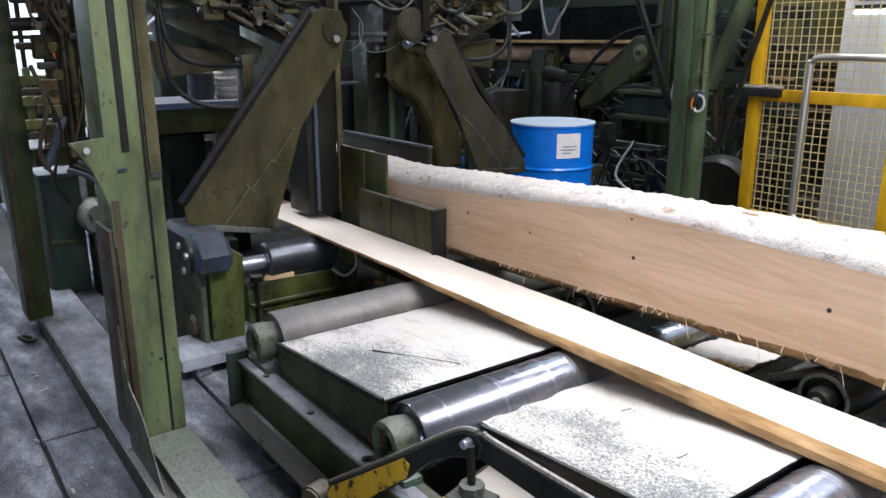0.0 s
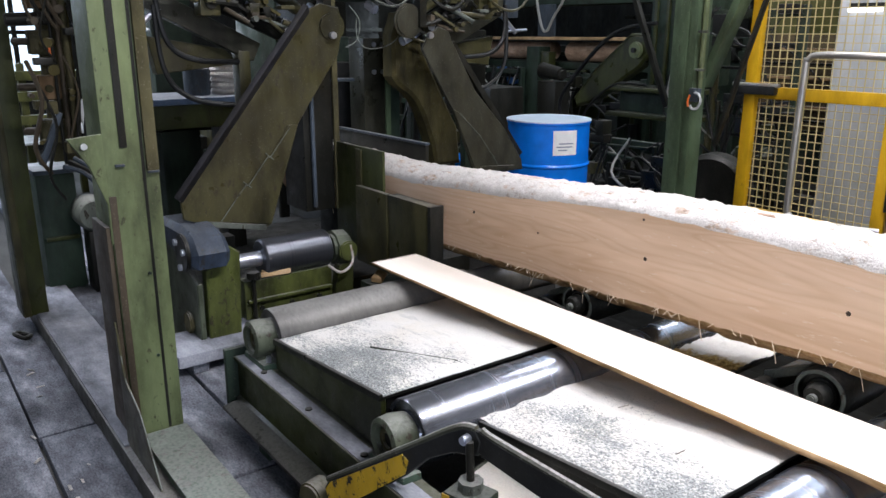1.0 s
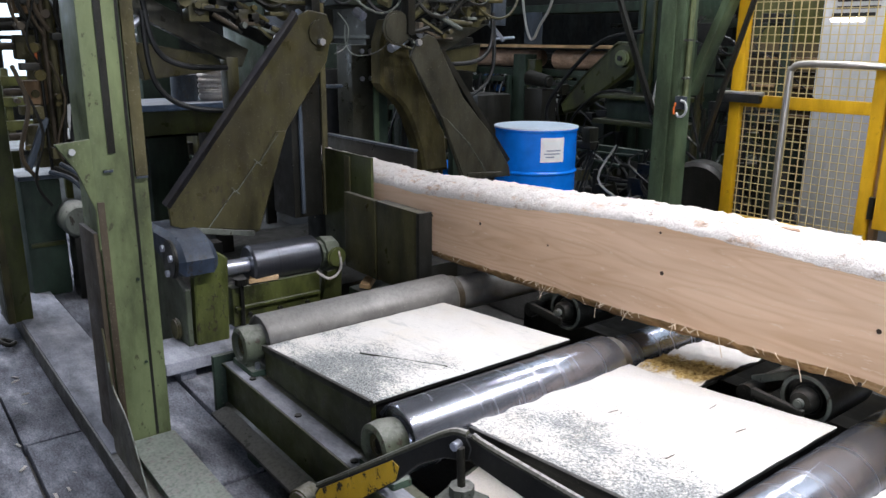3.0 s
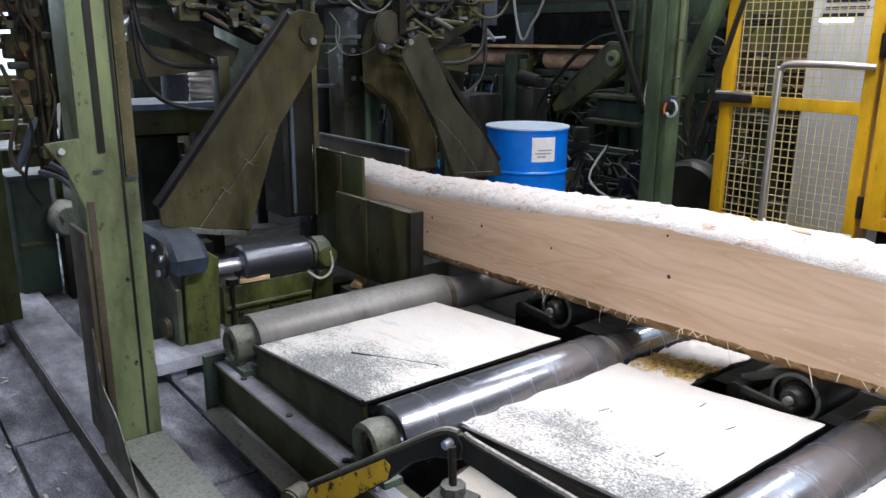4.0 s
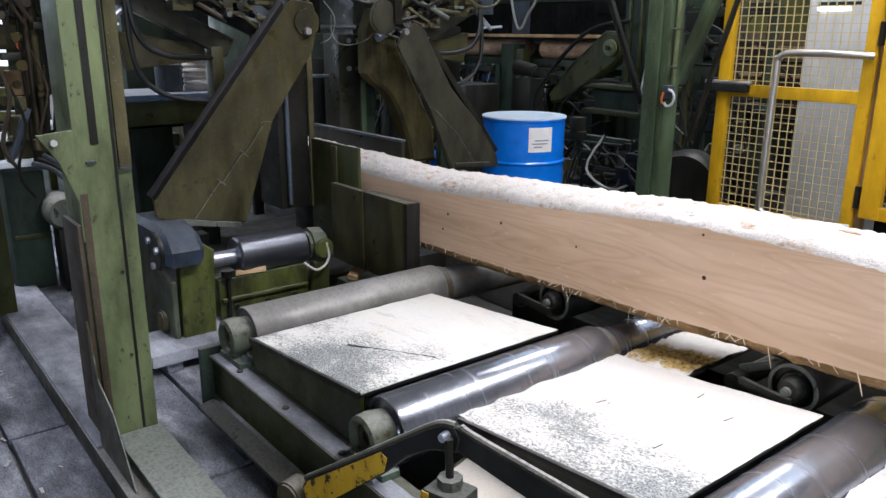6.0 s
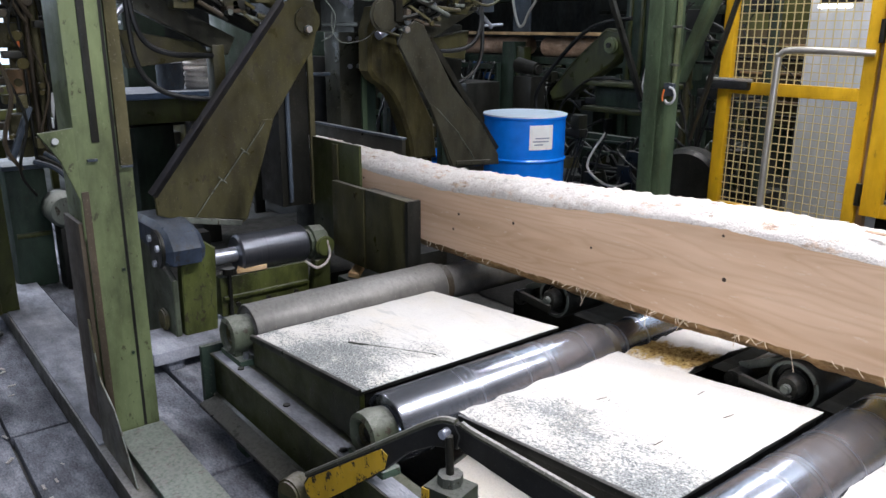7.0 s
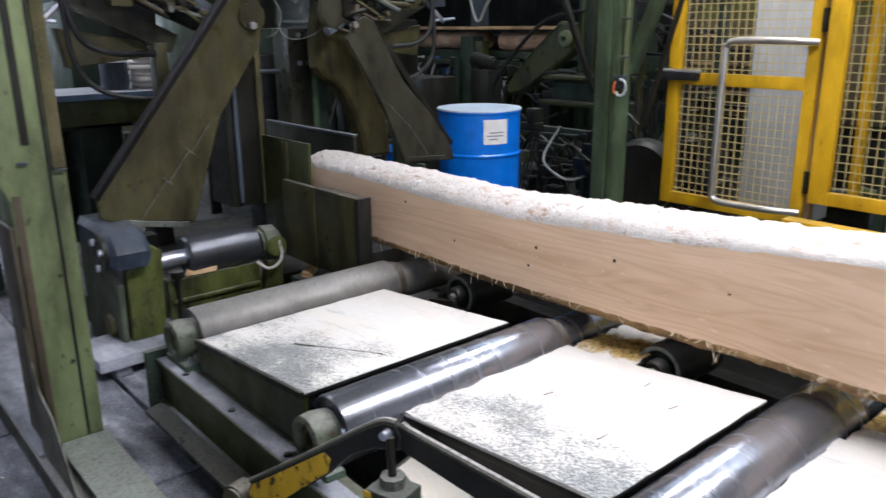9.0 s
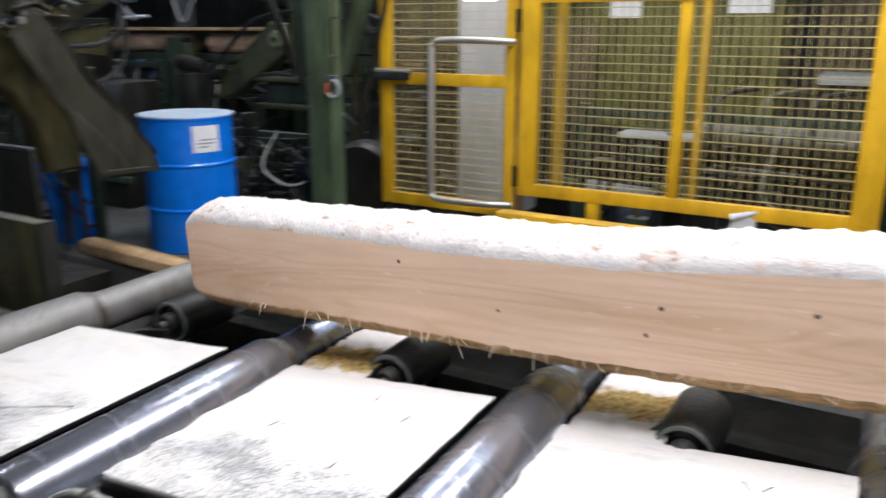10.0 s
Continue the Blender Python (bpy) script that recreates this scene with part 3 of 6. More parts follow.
        part("splinter", Shape().box(-0.02, 0.02, -0.0012, 0.0012, 0, 0.002, 0.0005), RUST_DARK, tb, m=pose(x, y, za + (zb - za) * (0.1 + 0.8 * u) + 0.012, 0, -4, a))


for k in range(4):
    ramp_table(k, RX[k] + 0.125, RX[k + 1] - 0.092)
# ---- the squared log and the slab ----
def along_line(x, pts):
    """The height of a bent line through pts at x."""
    for (xa, va), (xb, vb) in zip(pts, pts[1:]):
        if x <= xb:
            return va + (vb - va) * (x - xa) / (xb - xa)
    return pts[-1][1]


def log_mesh():
    bm = bmesh.new()
    n_len, length = 640, 7.6
    half = 0.135
    rings = []
    prof_n = 18
    for i in range(n_len + 1):
        x = length * i / n_len
        zt = along_line(x, [(0, 0.395), (1.6, 0.362), (2.4, 0.42), (3.2, 0.49), (3.9, 0.475), (8, 0.47)])
        zb = along_line(x, [(0, 0.11), (1.6, 0.085), (3.0, 0.12), (3.9, 0.165), (8, 0.17)])
        ct = along_line(x, [(0, 0.455), (1.6, 0.45), (3.2, 0.54), (3.9, 0.545), (8, 0.54)])
        zt += 0.012 * noise.noise((x * 2.3, 1, 1)) + 0.007 * noise.noise((x * 13, 1, 1)) + 0.004 * noise.noise((x * 45, 1, 1))
        zb += 0.012 * noise.noise((x * 2.0, 9, 1)) + 0.007 * noise.noise((x * 17, 9, 1)) + 0.004 * noise.noise((x * 55, 9, 1))
        ct += 0.005 * noise.noise((x * 1.7, 4, 7))
        pull = 0.03 * max(0, 1 - x / 0.08) ** 2
        ring = []
        for k in range(prof_n + 1):
            a = math.pi * k / prof_n
            y = -half * math.cos(a)
            r = noise.noise((x * 7, y * 14, 2)) * 0.006 + noise.noise((x * 26, y * 40, 4)) * 0.012 + noise.noise((x * 62, y * 70, 9)) * 0.007
            ring.append((y, zt + (ct - zt) * math.sin(a) ** 0.95 + (r if 0 < k < prof_n else 0) - pull))
        for k in range(prof_n + 1):
            a = math.pi * k / prof_n
            y = half * math.cos(a)
            r = noise.noise((x * 9, y * 14, 12)) * 0.012
            ring.append((y, zb - min(zb, 0.085) * (1 - abs(math.cos(a))) ** 0.55 + (abs(r) if 0 < k < prof_n else 0) + pull))
        rings.append([bm.verts.new((x, y, z)) for y, z in ring])
    m = len(rings[0])
    for a, b in zip(rings, rings[1:]):
        for k in range(m):
            f = bm.faces.new((a[k], a[(k + 1) % m], b[(k + 1) % m], b[k]))
            f.material_index = 1 if k < prof_n else (2 if prof_n < k < m - 1 else 0)
    bm.faces.new(rings[0])
    bm.faces.new(rings[-1][::-1])
    bmesh.ops.recalc_face_normals(bm, faces=bm.faces)
    return bm


LOG_X, LOG_Y, LOG_Z = -4.56, 2.467, 0.576
log = thing("squared_log", "fresh sawn log with flat sides and a sawdust-covered waney top", "log", m=pose(LOG_X, LOG_Y, LOG_Z))
tm = part("timber", log_mesh(), [SAWN, WANE, WANE_UNDER], log, smooth=50)
for poly in tm.data.polygons:
    poly.use_smooth = poly.material_index > 0
for x, z, r in ((-2.38, 0.88, 0.007), (-1.34, 0.89, 0.008), (-1.93, 0.87, 0.005), (-0.57, 0.9, 0.008), (-0.6, 0.72, 0.007), (-2.76, 0.85, 0.007), (-2.80, 0.768, 0.006), (-1.36, 1.04, 0.005), (0.35, 0.93, 0.009), (0.9, 0.8, 0.008), (-3.6, 0.9, 0.006), (-3.25, 0.78, 0.005)):
    part("knot", Shape().rod((x - LOG_X, -0.1362, z - LOG_Z), (x - LOG_X, -0.132, z - LOG_Z), r, seg=10), KNOT, log)
for q in range(150):
    x = 0.3 + 6.7 * random.random()
    a = random.uniform(-0.05, 0.06)
    zf = along_line(x, [(0, 0.11), (1.6, 0.085), (3.0, 0.12), (3.9, 0.165), (8, 0.17)])
    drop = 0.012 + 0.06 * random.random() ** 3
    part("fibre", Shape().tube([(x, -0.133, zf + 0.004), (x + a * 0.3, -0.141, zf - drop * 0.4), (x + a * 0.6, -0.138 - 0.012 * random.random(), zf - drop)], 0.0009 + 0.001 * random.random(), 4, 3), FIBRE, log)
chip = Shape().plate([(0, 0), (0.035, 0.009), (0.075, 0.004), (0.09, -0.01), (0.04, -0.009)], "z", 0, 0.006)
part("bark_chip", chip, BARK, log, "loose brown bark chip", m=pose(-0.95 - LOG_X, -0.06, 0.552, 6, -4, -12))


def slab_mesh():
    bm = bmesh.new()
    n_len, length = 90, 7.0
    rings = []
    for i in range(n_len + 1):
        x = length * i / n_len
        w = 0.006 * noise.noise((x * 1.3, 2, 2))
        near = along_line(x, [(0, -0.17), (1.4, -0.16), (2.4, -0.15), (3.3, -0.15), (4.0, -0.105), (8, -0.095)]) + w + 0.006 * noise.noise((x * 3.7, 5, 2))
        far = along_line(x, [(0, 0.09), (1.2, 0.115), (2.2, 0.135), (3.2, 0.15), (4.1, 0.11), (8, 0.10)]) - w
        deep = along_line(x, [(0, 0.010), (1.0, 0.012), (2.2, 0.018), (3.1, 0.03), (4.0, 0.058), (8, 0.06)])
        out = along_line(x, [(0, 0.0), (2.2, 0.006), (3.2, 0.015), (4.0, 0.04), (8, 0.045)])
        ring = [(near, 0.0), (far, 0.0)]
        for u, v in ((1.0, 0.3), (0.85, 0.9), (0.6, 1.0), (0.3, 1.0), (0.1, 1.0)):
            ring.append((near + (far - near) * u, -deep * v + 0.002 * noise.noise((x * 8, u * 5, 1))))
        for u, v in ((0.55, 0.95), (1.0, 0.7), (0.85, 0.35)):
            ring.append((near - out * u + 0.004 * noise.noise((x * 10, u * 7, 4)), -deep * v))
        rings.append([bm.verts.new((x, y, z)) for y, z in ring])
    m = len(rings[0])
    for a, b in zip(rings, rings[1:]):
        for k in range(m):
            f = bm.faces.new((a[k], a[(k + 1) % m], b[(k + 1) % m], b[k]))
            f.material_index = 0 if k == 0 else 1
    bm.faces.new(rings[0])
    bm.faces.new(rings[-1][::-1])
    bmesh.ops.recalc_face_normals(bm, faces=bm.faces)
    return bm


slab = thing("slab_board", "pale sawn slab board with brown waney underside", "board", m=pose(-4.77, 2.12, 0.64))
part("timber", slab_mesh(), [BOARD_TOP, WANE_UNDER], slab, smooth=40)

# ---- lifting rollers under the log ----
LIFTS = []


def lift_roller(x):
    r = thing("lift_roller", "greasy black swing-arm roller under the log", "roller", "lifting rollers", m=pose(x, 2.37, 0.59))
    part("wheel", Shape().lathe([(0.03, 0.012), (0.05, 0.012), (0.056, 0.02), (0.07, 0.018), (0.074, 0.0), (0.084, 0.0), (0.09, 0.01), (0.09, 0.28), (0.08, 0.29), (0.03, 0.29)], pose(0, 0, 0, -90), 36), DARK, r)
    part("rim", Shape().lathe([(0.073, -0.003), (0.084, -0.003), (0.086, 0.004), (0.073, 0.004)], pose(0, 0, 0, -90), 36, True), GREYCAST, r, "bare worn rim")
    part("hub", Shape().lathe([(0.012, -0.035), (0.034, -0.035), (0.042, -0.02), (0.042, 0.02), (0.012, 0.02)], pose(0, 0, 0, -90), 24), DARK, r)
    part("axle", Shape().rod((0, -0.055, 0), (0, 0.0, 0), 0.016, bevel=0.004), GREYCAST, r)
    part("lever", Shape().bar((-0.16, -0.045, -0.02), (0.02, -0.045, -0.035), 0.02, 0.035, 0.004), DARK, r, "flat dark lever")
    part("arm", Shape().plate([(-0.24, -0.06), (-0.20, -0.015), (-0.06, 0.065), (0.0, 0.075), (0.0, 0.03), (-0.08, 0.01), (-0.2, -0.08)], "y", 0.06, 0.09, 0.008), RUST_DARK, r, "dusty brown swing arm")
    part("arm_cap", Shape().bar((-0.215, 0.05, -0.02), (-0.05, 0.05, 0.062), 0.016, 0.03, 0.004), GREYCAST, r, "dust-caked arm edge")
    part("pivot", Shape().rod((-0.2, -0.02, -0.05), (-0.2, 0.3, -0.05), 0.034), DARK, r)
    LIFTS.append((r, x))


for x in (-1.645, -0.57, 0.425, 1.42):
    lift_roller(x)
for x in (-1.62, -0.52, 0.53):
    g = thing("chain_guard", "dark bent sheet-metal chain guard", "guard", "chain guards", m=pose(x, 2.42, 0.1))
    part("sheet", Shape().plate([(0, 0), (0.2, 0), (0.2, 0.22), (0.13, 0.38), (0.06, 0.36), (0, 0.24)], "y", 0, 0.02), DARK, g)
    part("rib", Shape().plate([(0.04, 0), (0.12, 0), (0.12, 0.34), (0.07, 0.33)], "y", -0.012, 0.01), BLUEGREY, g)
    part("foot", Shape().box(-0.02, 0.22, -0.03, 0.06, -0.165, 0.0, 0.004), DARK, g)
# sheet over the ground and cross rails, blackened for the log's shade
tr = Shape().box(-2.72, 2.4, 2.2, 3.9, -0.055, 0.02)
whole("shade_sheet", tr, SHADE_BLACK, "near-black sheet for the shaded floor under the log", "floor", kind="structure")
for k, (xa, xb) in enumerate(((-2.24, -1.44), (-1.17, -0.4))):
    c = thing("cross_rail", "cross rail in near-black for the shade under the log", "rail", "cross rails")
    part("flange", Shape().box(xa + 0.02, xb, 2.34, 2.40, 0.30, 0.32, 0.003), SHADE_BLACK, c)
    part("web", Shape().box(xa + 0.02, xb, 2.36, 2.375, 0.02, 0.30), SHADE_BLACK, c)

# ---- the bent stop arm in front of the second roller ----
arm = thing("stop_arm", "black bent steel stop arm with a chipped yellow end", "arm")
base = pose(-1.545, 1.075, 0.285, 0, 0, 15.5)
part("strap", Shape().plate([(0.02, -0.075), (0.01, -0.04), (0.033, 0.0), (0.19, 0.107), (0.421, 0.268), (0.53, 0.345), (0.584, 0.375), (0.625, 0.38), (0.645, 0.35), (0.635, 0.305), (0.55, 0.285), (0.463, 0.235), (0.377, 0.147), (0.2, 0.0), (0.1, -0.08), (0.06, -0.1)], "y", 0.0, 0.022, 0.004), BLACK, arm, m=base)
part("down_strap", Shape().plate([(0.60, 0.384), (0.64, 0.38), (0.69, 0.364), (0.955, 0.313), (1.25, 0.256), (1.25, 0.15), (0.816, 0.258), (0.66, 0.30), (0.62, 0.32)], "y", 0.003, 0.022, 0.004), BLACK, arm, m=base)
part("yellow_end", Shape().plate([(0.03, -0.07), (0.02, -0.04), (0.04, -0.008), (0.19, 0.095), (0.36, 0.213), (0.385, 0.20), (0.372, 0.15), (0.2, 0.006), (0.1, -0.072), (0.06, -0.09)], "y", -0.004, 0.003, 0.0), YELLOW_WORN, arm, "chipped yellow warning paint", m=base)
part("lip", Shape().tube([(0.02, 0.011, -0.01), (0.19, 0.011, 0.108), (0.421, 0.011, 0.27), (0.53, 0.011, 0.347), (0.584, 0.011, 0.377), (0.625, 0.011, 0.382)], 0.011), DUSTY_SILL, arm, "dusty worn upper edge", m=base)
part("down_lip", Shape().tube([(0.64, 0.014, 0.381), (0.69, 0.014, 0.366), (0.955, 0.014, 0.315), (1.25, 0.014, 0.258)], 0.011), DUSTY_SILL, arm, "dusty worn upper edge", m=base)
part("pin", Shape().rod((0.603, -0.03, 0.352), (0.603, 0.03, 0.352), 0.013, bevel=0.003), BARE, arm, "bright steel pin", m=base)
part("rod", Shape().rod((0.618, -0.014, 0.35), (0.624, -0.014, 0.21), 0.012), DARK, arm, m=base)
part("nut", Shape().rod((0.624, -0.014, 0.205), (0.624, -0.014, 0.235), 0.036, seg=8), GREYCAST, arm, m=base)
part("cylinder_block", Shape().box(0.57, 0.69, -0.07, 0.03, -0.32, 0.205, 0.006), GREEN_DEEP, arm, m=base)
for q in (0.566, 0.655):
    part("stripe", Shape().box(q, q + 0.026, -0.073, -0.068, -0.3, 0.2, 0.001), YELLOW_WORN, arm, m=base)
part("hub", Shape().rod((-0.05, -0.02, -0.1), (-0.05, 0.06, -0.1), 0.055, bevel=0.008), OLIVE_DUST, arm, m=base)
part("stand", Shape().box(-0.1, 0.0, -0.02, 0.02, -0.345, -0.1, 0.005), GREEN_DEEP, arm, m=base)
pile = bmesh.new()
gr = [[pile.verts.new((-1.15 + 0.55 * i / 14, 1.17 + 0.30 * j / 10, 0.30 + 0.09 * (j / 10) + 0.02 * noise.noise((i * 0.5, j * 0.5, 3)))) for j in range(11)] for i in range(15)]
for i in range(14):
    for j in range(10):
        pile.faces.new((gr[i][j], gr[i + 1][j], gr[i + 1][j + 1], gr[i][j + 1]))
sp = thing("sawdust_tray", "green tray heaped with white sawdust", "tray")
part("sawdust_mound", pile, DUST_HEAP, sp, smooth=60)
part("tray", Shape().plate([(1.14, 0.285), (1.47, 0.385), (1.47, 0.37), (1.14, 0.27)], "x", -1.17, 0.6), GREEN_MID, sp)
for k in range(3):
    part("bolt", Shape().rod((-1.0 + 0.12 * k, 1.135, 0.362), (-1.0 + 0.12 * k, 1.135, 0.39), 0.018, seg=8), DARK, sp)

# ---- the portal frame beside the walkway ----
por = thing("portal_frame", "worn light-green steel portal frame on a dusty sill", "machine frame")
part("post", Shape().box(-2.74, -2.50, 0.72, 0.865, 0.09, 3.2, 0.006), GREEN, por)
part("post_flange", Shape().box(-2.72, -2.515, 0.868, 0.92, 0.07, 3.2, 0.004), GREEN, por)
part("cover_strip", Shape().box(-2.515, -2.497, 0.872, 0.918, 1.205, 3.2, 0.003), OLIVE_DUST, por, "greasy brown cover strip")
part("web_plate", Shape().box(-2.74, -2.51, 0.70, 0.718, 0.12, 1.0, 0.003), RUST_DARK, por)
# no recess is cut; a raised dark strip gives the slot its shade
part("slot_shade", Shape().box(-2.51, -2.494, 0.779, 0.806, 1.30, 3.2, 0.002), DARK, por, "raised dark strip for the shade in a slot")
part("gusset", Shape().plate([(0.60, 1.345), (0.745, 1.36), (0.785, 1.29), (0.785, 1.0), (0.715, 0.93), (0.715, 1.09), (0.665, 1.24)], "x", -2.515, 0.014), GREEN, por)
part("edge_grease", Shape().box(-2.501, -2.497, 0.722, 0.748, 0.12, 1.12, 0.001), RUST_DARK, por, "dark greasy edge")
part("groove", Shape().box(-2.5005, -2.498, 0.853, 0.864, 0.12, 3.2, 0.0), DARK, por, "dark greasy groove")
part("eyelet", Shape().lathe([(0.006, 0), (0.012, 0.0), (0.012, 0.012), (0.006, 0.012)], pose(-2.502, 0.655, 1.315, 0, 90), 14), WHITE, por)
part("weld_tab", Shape().box(-2.502, -2.488, 0.755, 0.79, 1.23, 1.24, 0.002), BLUEGREY, por)
part("joint_line", Shape().box(-2.512, -2.496, 0.874, 0.918, 1.196, 1.204, 0.001), BLUEGREY, por)
part("flare", Shape().plate([(-2.52, 0.62), (-2.495, 0.55), (-2.487, 0.487), (-2.449, 0.39), (-2.36, 0.35), (-2.288, 0.316), (-2.226, 0.249), (-2.162, 0.174), (-2.09, 0.089), (-2.0, -0.05), (-2.52, -0.05)], "y", 0.69, 0.008, 0.001), OLIVE, por, "dark flared side plate")
part("flare_edge", Shape().tube([(-2.487, 0.694, 0.487), (-2.449, 0.694, 0.39), (-2.36, 0.694, 0.352), (-2.288, 0.694, 0.318), (-2.226, 0.694, 0.251), (-2.162, 0.694, 0.176), (-2.09, 0.694, 0.09)], 0.0035), GREYCAST, por, "bare bright edge")
for za in (0.45, 0.8):
    part("bolt", Shape().rod((-2.499, 0.84, za), (-2.493, 0.84, za), 0.007, seg=6), GREEN_DEEP, por)
# sill colour is taken darker for the shade on its near side
part("sill", Shape().box(-4.95, -1.5, 0.66, 0.93, -0.055, 0.085, 0.008), OLIVE_GREY, por, "olive steel sill darkened for its shaded side")
part("sill_cap", Shape().box(-2.49, -1.75, 0.735, 0.925, 0.087, 0.125, 0.012), GREEN_BASE, por, "chipped green foot white with sawdust")
part("far_post", Shape().box(-4.62, -4.40, 0.595, 0.735, 0.086, 3.2, 0.006), GREEN_MID, por)
part("far_flange", Shape().box(-4.40, -4.385, 0.60, 0.64, 0.086, 3.2, 0.003), OLIVE, por)
part("anchor_ring", Shape().tube([(-4.30, 0.56, 0.03), (-4.25, 0.52, 0.05), (-4.20, 0.56, 0.03), (-4.25, 0.60, 0.02), (-4.30, 0.56, 0.03)], 0.014), DARK, por)
part("sill_top", Shape().box(-4.93, -2.50, 0.668, 0.925, 0.086, 0.094, 0.003), PLANK_DUSTY, por, "sill top caked with grey dust")
part("sill_foot", Shape().box(-4.95, -1.5, 0.62, 0.655, -0.058, -0.02, 0.004), DARK, por)

# ---- valve stack and gearbox at the portal ----
gb = thing("gearbox", "dark green gearbox with a dusty motor beside the portal", "gearbox")
part("case", Shape().box(-5.25, -4.9, 0.83, 1.067, 0.06, 0.84, 0.02), GREEN_DEEP, gb)
part("flange_ring", Shape().box(-4.9, -4.885, 0.85, 1.05, 0.40, 0.43, 0.004), GREEN_MID, gb)
part("lid", Shape().box(-5.26, -4.88, 0.82, 1.08, 0.84, 0.87, 0.006), BLUEGREY, gb)
part("motor", Shape().lathe([(0.04, 0), (0.1, 0.0), (0.11, 0.03), (0.11, 0.2), (0.09, 0.23), (0.03, 0.23)], pose(-4.93, 1.12, 0.58, 0, 90), 24), GREYCAST, gb)
part("motor_foot", Shape().box(-4.9, -4.72, 1.075, 1.2, 0.06, 0.47, 0.006), DARK, gb)
for k in range(5):
    y = 1.05 + 0.028 * k
    part("hose", Shape().tube([(-4.0, y - 0.2, 1.02 + 0.02 * k), (-3.9, y - 0.1, 0.97), (-3.84, y, 0.78), (-3.84, y + 0.03, 0.5), (-3.86, y, 0.16)], 0.014), DARK if k % 2 else BLUEGREY, gb)
vs = thing("valve_stack", "dusty brown hydraulic valve stack with rods and hoses", "valves")
part("back_plate", Shape().box(-4.36, -4.32, 0.86, 1.02, 1.0, 2.4, 0.004), OLIVE_DUST, vs)
for k in range(4):
    z = 1.12 + 0.24 * k
    part("valve_body", Shape().box(-4.33, -4.22, 0.80 + 0.02 * (k % 2), 0.93, z, z + 0.13, 0.012), OLIVE_DUST if k % 2 == 0 else RUST, vs)
    part("spool", Shape().rod((-4.27, 0.72, z + 0.07), (-4.27, 0.82, z + 0.07), 0.02, bevel=0.005), RUST_DARK, vs)
    part("dial", Shape().rod((-4.215, 0.865, z + 0.06), (-4.2, 0.865, z + 0.06), 0.022, bevel=0.004), SAW_TAN, vs)
for k in range(7):
    y = 0.90 + 0.03 * k
    part("rod", Shape().rod((-4.2 + 0.03 * (k % 3), y, 1.0 + 0.06 * (k % 2)), (-4.2 + 0.03 * (k % 3), y + 0.01, 2.4), 0.009 + 0.004 * (k % 3)), (DARK, RUST_DARK, OLIVE_DUST, SAW_TAN)[k % 4], vs)
for k in range(4):
    part("hose", Shape().tube([(-4.15, 0.98 + 0.04 * k, 2.3), (-4.05, 1.02 + 0.03 * k, 1.9), (-4.1, 1.0 + 0.035 * k, 1.5), (-4.08, 0.95 + 0.04 * k, 1.1)], 0.012), BLACK if k % 2 else DARK, vs)
part("white_strut", Shape().bar((-4.12, 0.86, 2.15), (-4.12, 1.0, 1.86), 0.04, 0.015), WHITE, vs, "white flat strut")
part("white_cloth", Shape().plate([(0.98, 1.36), (1.04, 1.38), (1.05, 1.05), (1.0, 1.02)], "x", -4.1, 0.01), WHITE, vs)
part("cross_shaft", Shape().rod((-4.25, 0.70, 1.78), (-4.25, 1.1, 1.80), 0.035, bevel=0.006), DARK, vs)
part("orange_tag", Shape().box(-4.21, -4.2, 0.885, 0.91, 1.60, 1.68), ORANGE, vs)
part("lever", Shape().bar((-4.1, 0.76, 1.02), (-4.1, 0.88, 1.30), 0.05, 0.03), BLUEGREY, vs)
rv = random.Random(21)
for k in range(40):
    y, z = rv.uniform(0.74, 1.12), rv.uniform(1.05, 2.1)
    mt = (RUST_DARK, DARK, OLIVE, SAW_TAN, OLIVE_DUST, GREYCAST)[k % 6]
    if k % 3 == 0:
        part("fitting", Shape().rod((-4.12, y, z), (-4.05, y + rv.uniform(-0.03, 0.03), z), rv.uniform(0.012, 0.03), seg=8), mt, vs)
    elif k % 3 == 1:
        part("clamp", Shape().box(-4.14, -4.06, y, y + rv.uniform(0.04, 0.1), z, z + rv.uniform(0.03, 0.07), 0.006), mt, vs)
    else:
        part("hose", Shape().tube([(-4.1, y, z + 0.3), (-4.02, y + 0.04, z + 0.1), (-4.04, y - 0.02, z - 0.15), (-4.08, y + 0.05, z - 0.3)], rv.uniform(0.006, 0.013), 6, 4), DARK if k % 2 else RUST_DARK, vs)
lj = thing("lime_rack", "yellow-green steel rack under the far window", "rack")
for z in (0.75, 1.0, 1.22):
    part("beam", Shape().box(-9.0, -8.9, 0.9, 2.2, z, z + 0.1, 0.006), LIME, lj)
for y in (0.95, 1.4, 1.9):
    part("upright", Shape().box(-9.05, -8.95, y, y + 0.07, -0.06, 1.4, 0.005), LIME, lj)
for z in (0.62,):
    part("sheet", Shape().box(-8.9, -8.2, 0.9, 2.0, z, z + 0.02), WHITE, lj)

# ---- the twin band saw: columns, guards, arms ----
saw = thing("band_saw", "dark green twin band saw with hinged blade guards", "saw")
part("column", Shape().box(-3.9, -3.62, 2.09, 2.285, 0.67, 2.8, 0.006), DARK, saw)
part("column_edge", Shape().box(-3.62, -3.60, 2.285, 2.32, 0.67, 2.8, 0.003), OLIVE_DUST, saw, "olive edge strip")
part("column_pipe", Shape().rod((-3.60, 2.14, 0.70), (-3.60, 2.14, 1.75), 0.013), BLUEGREY, saw)
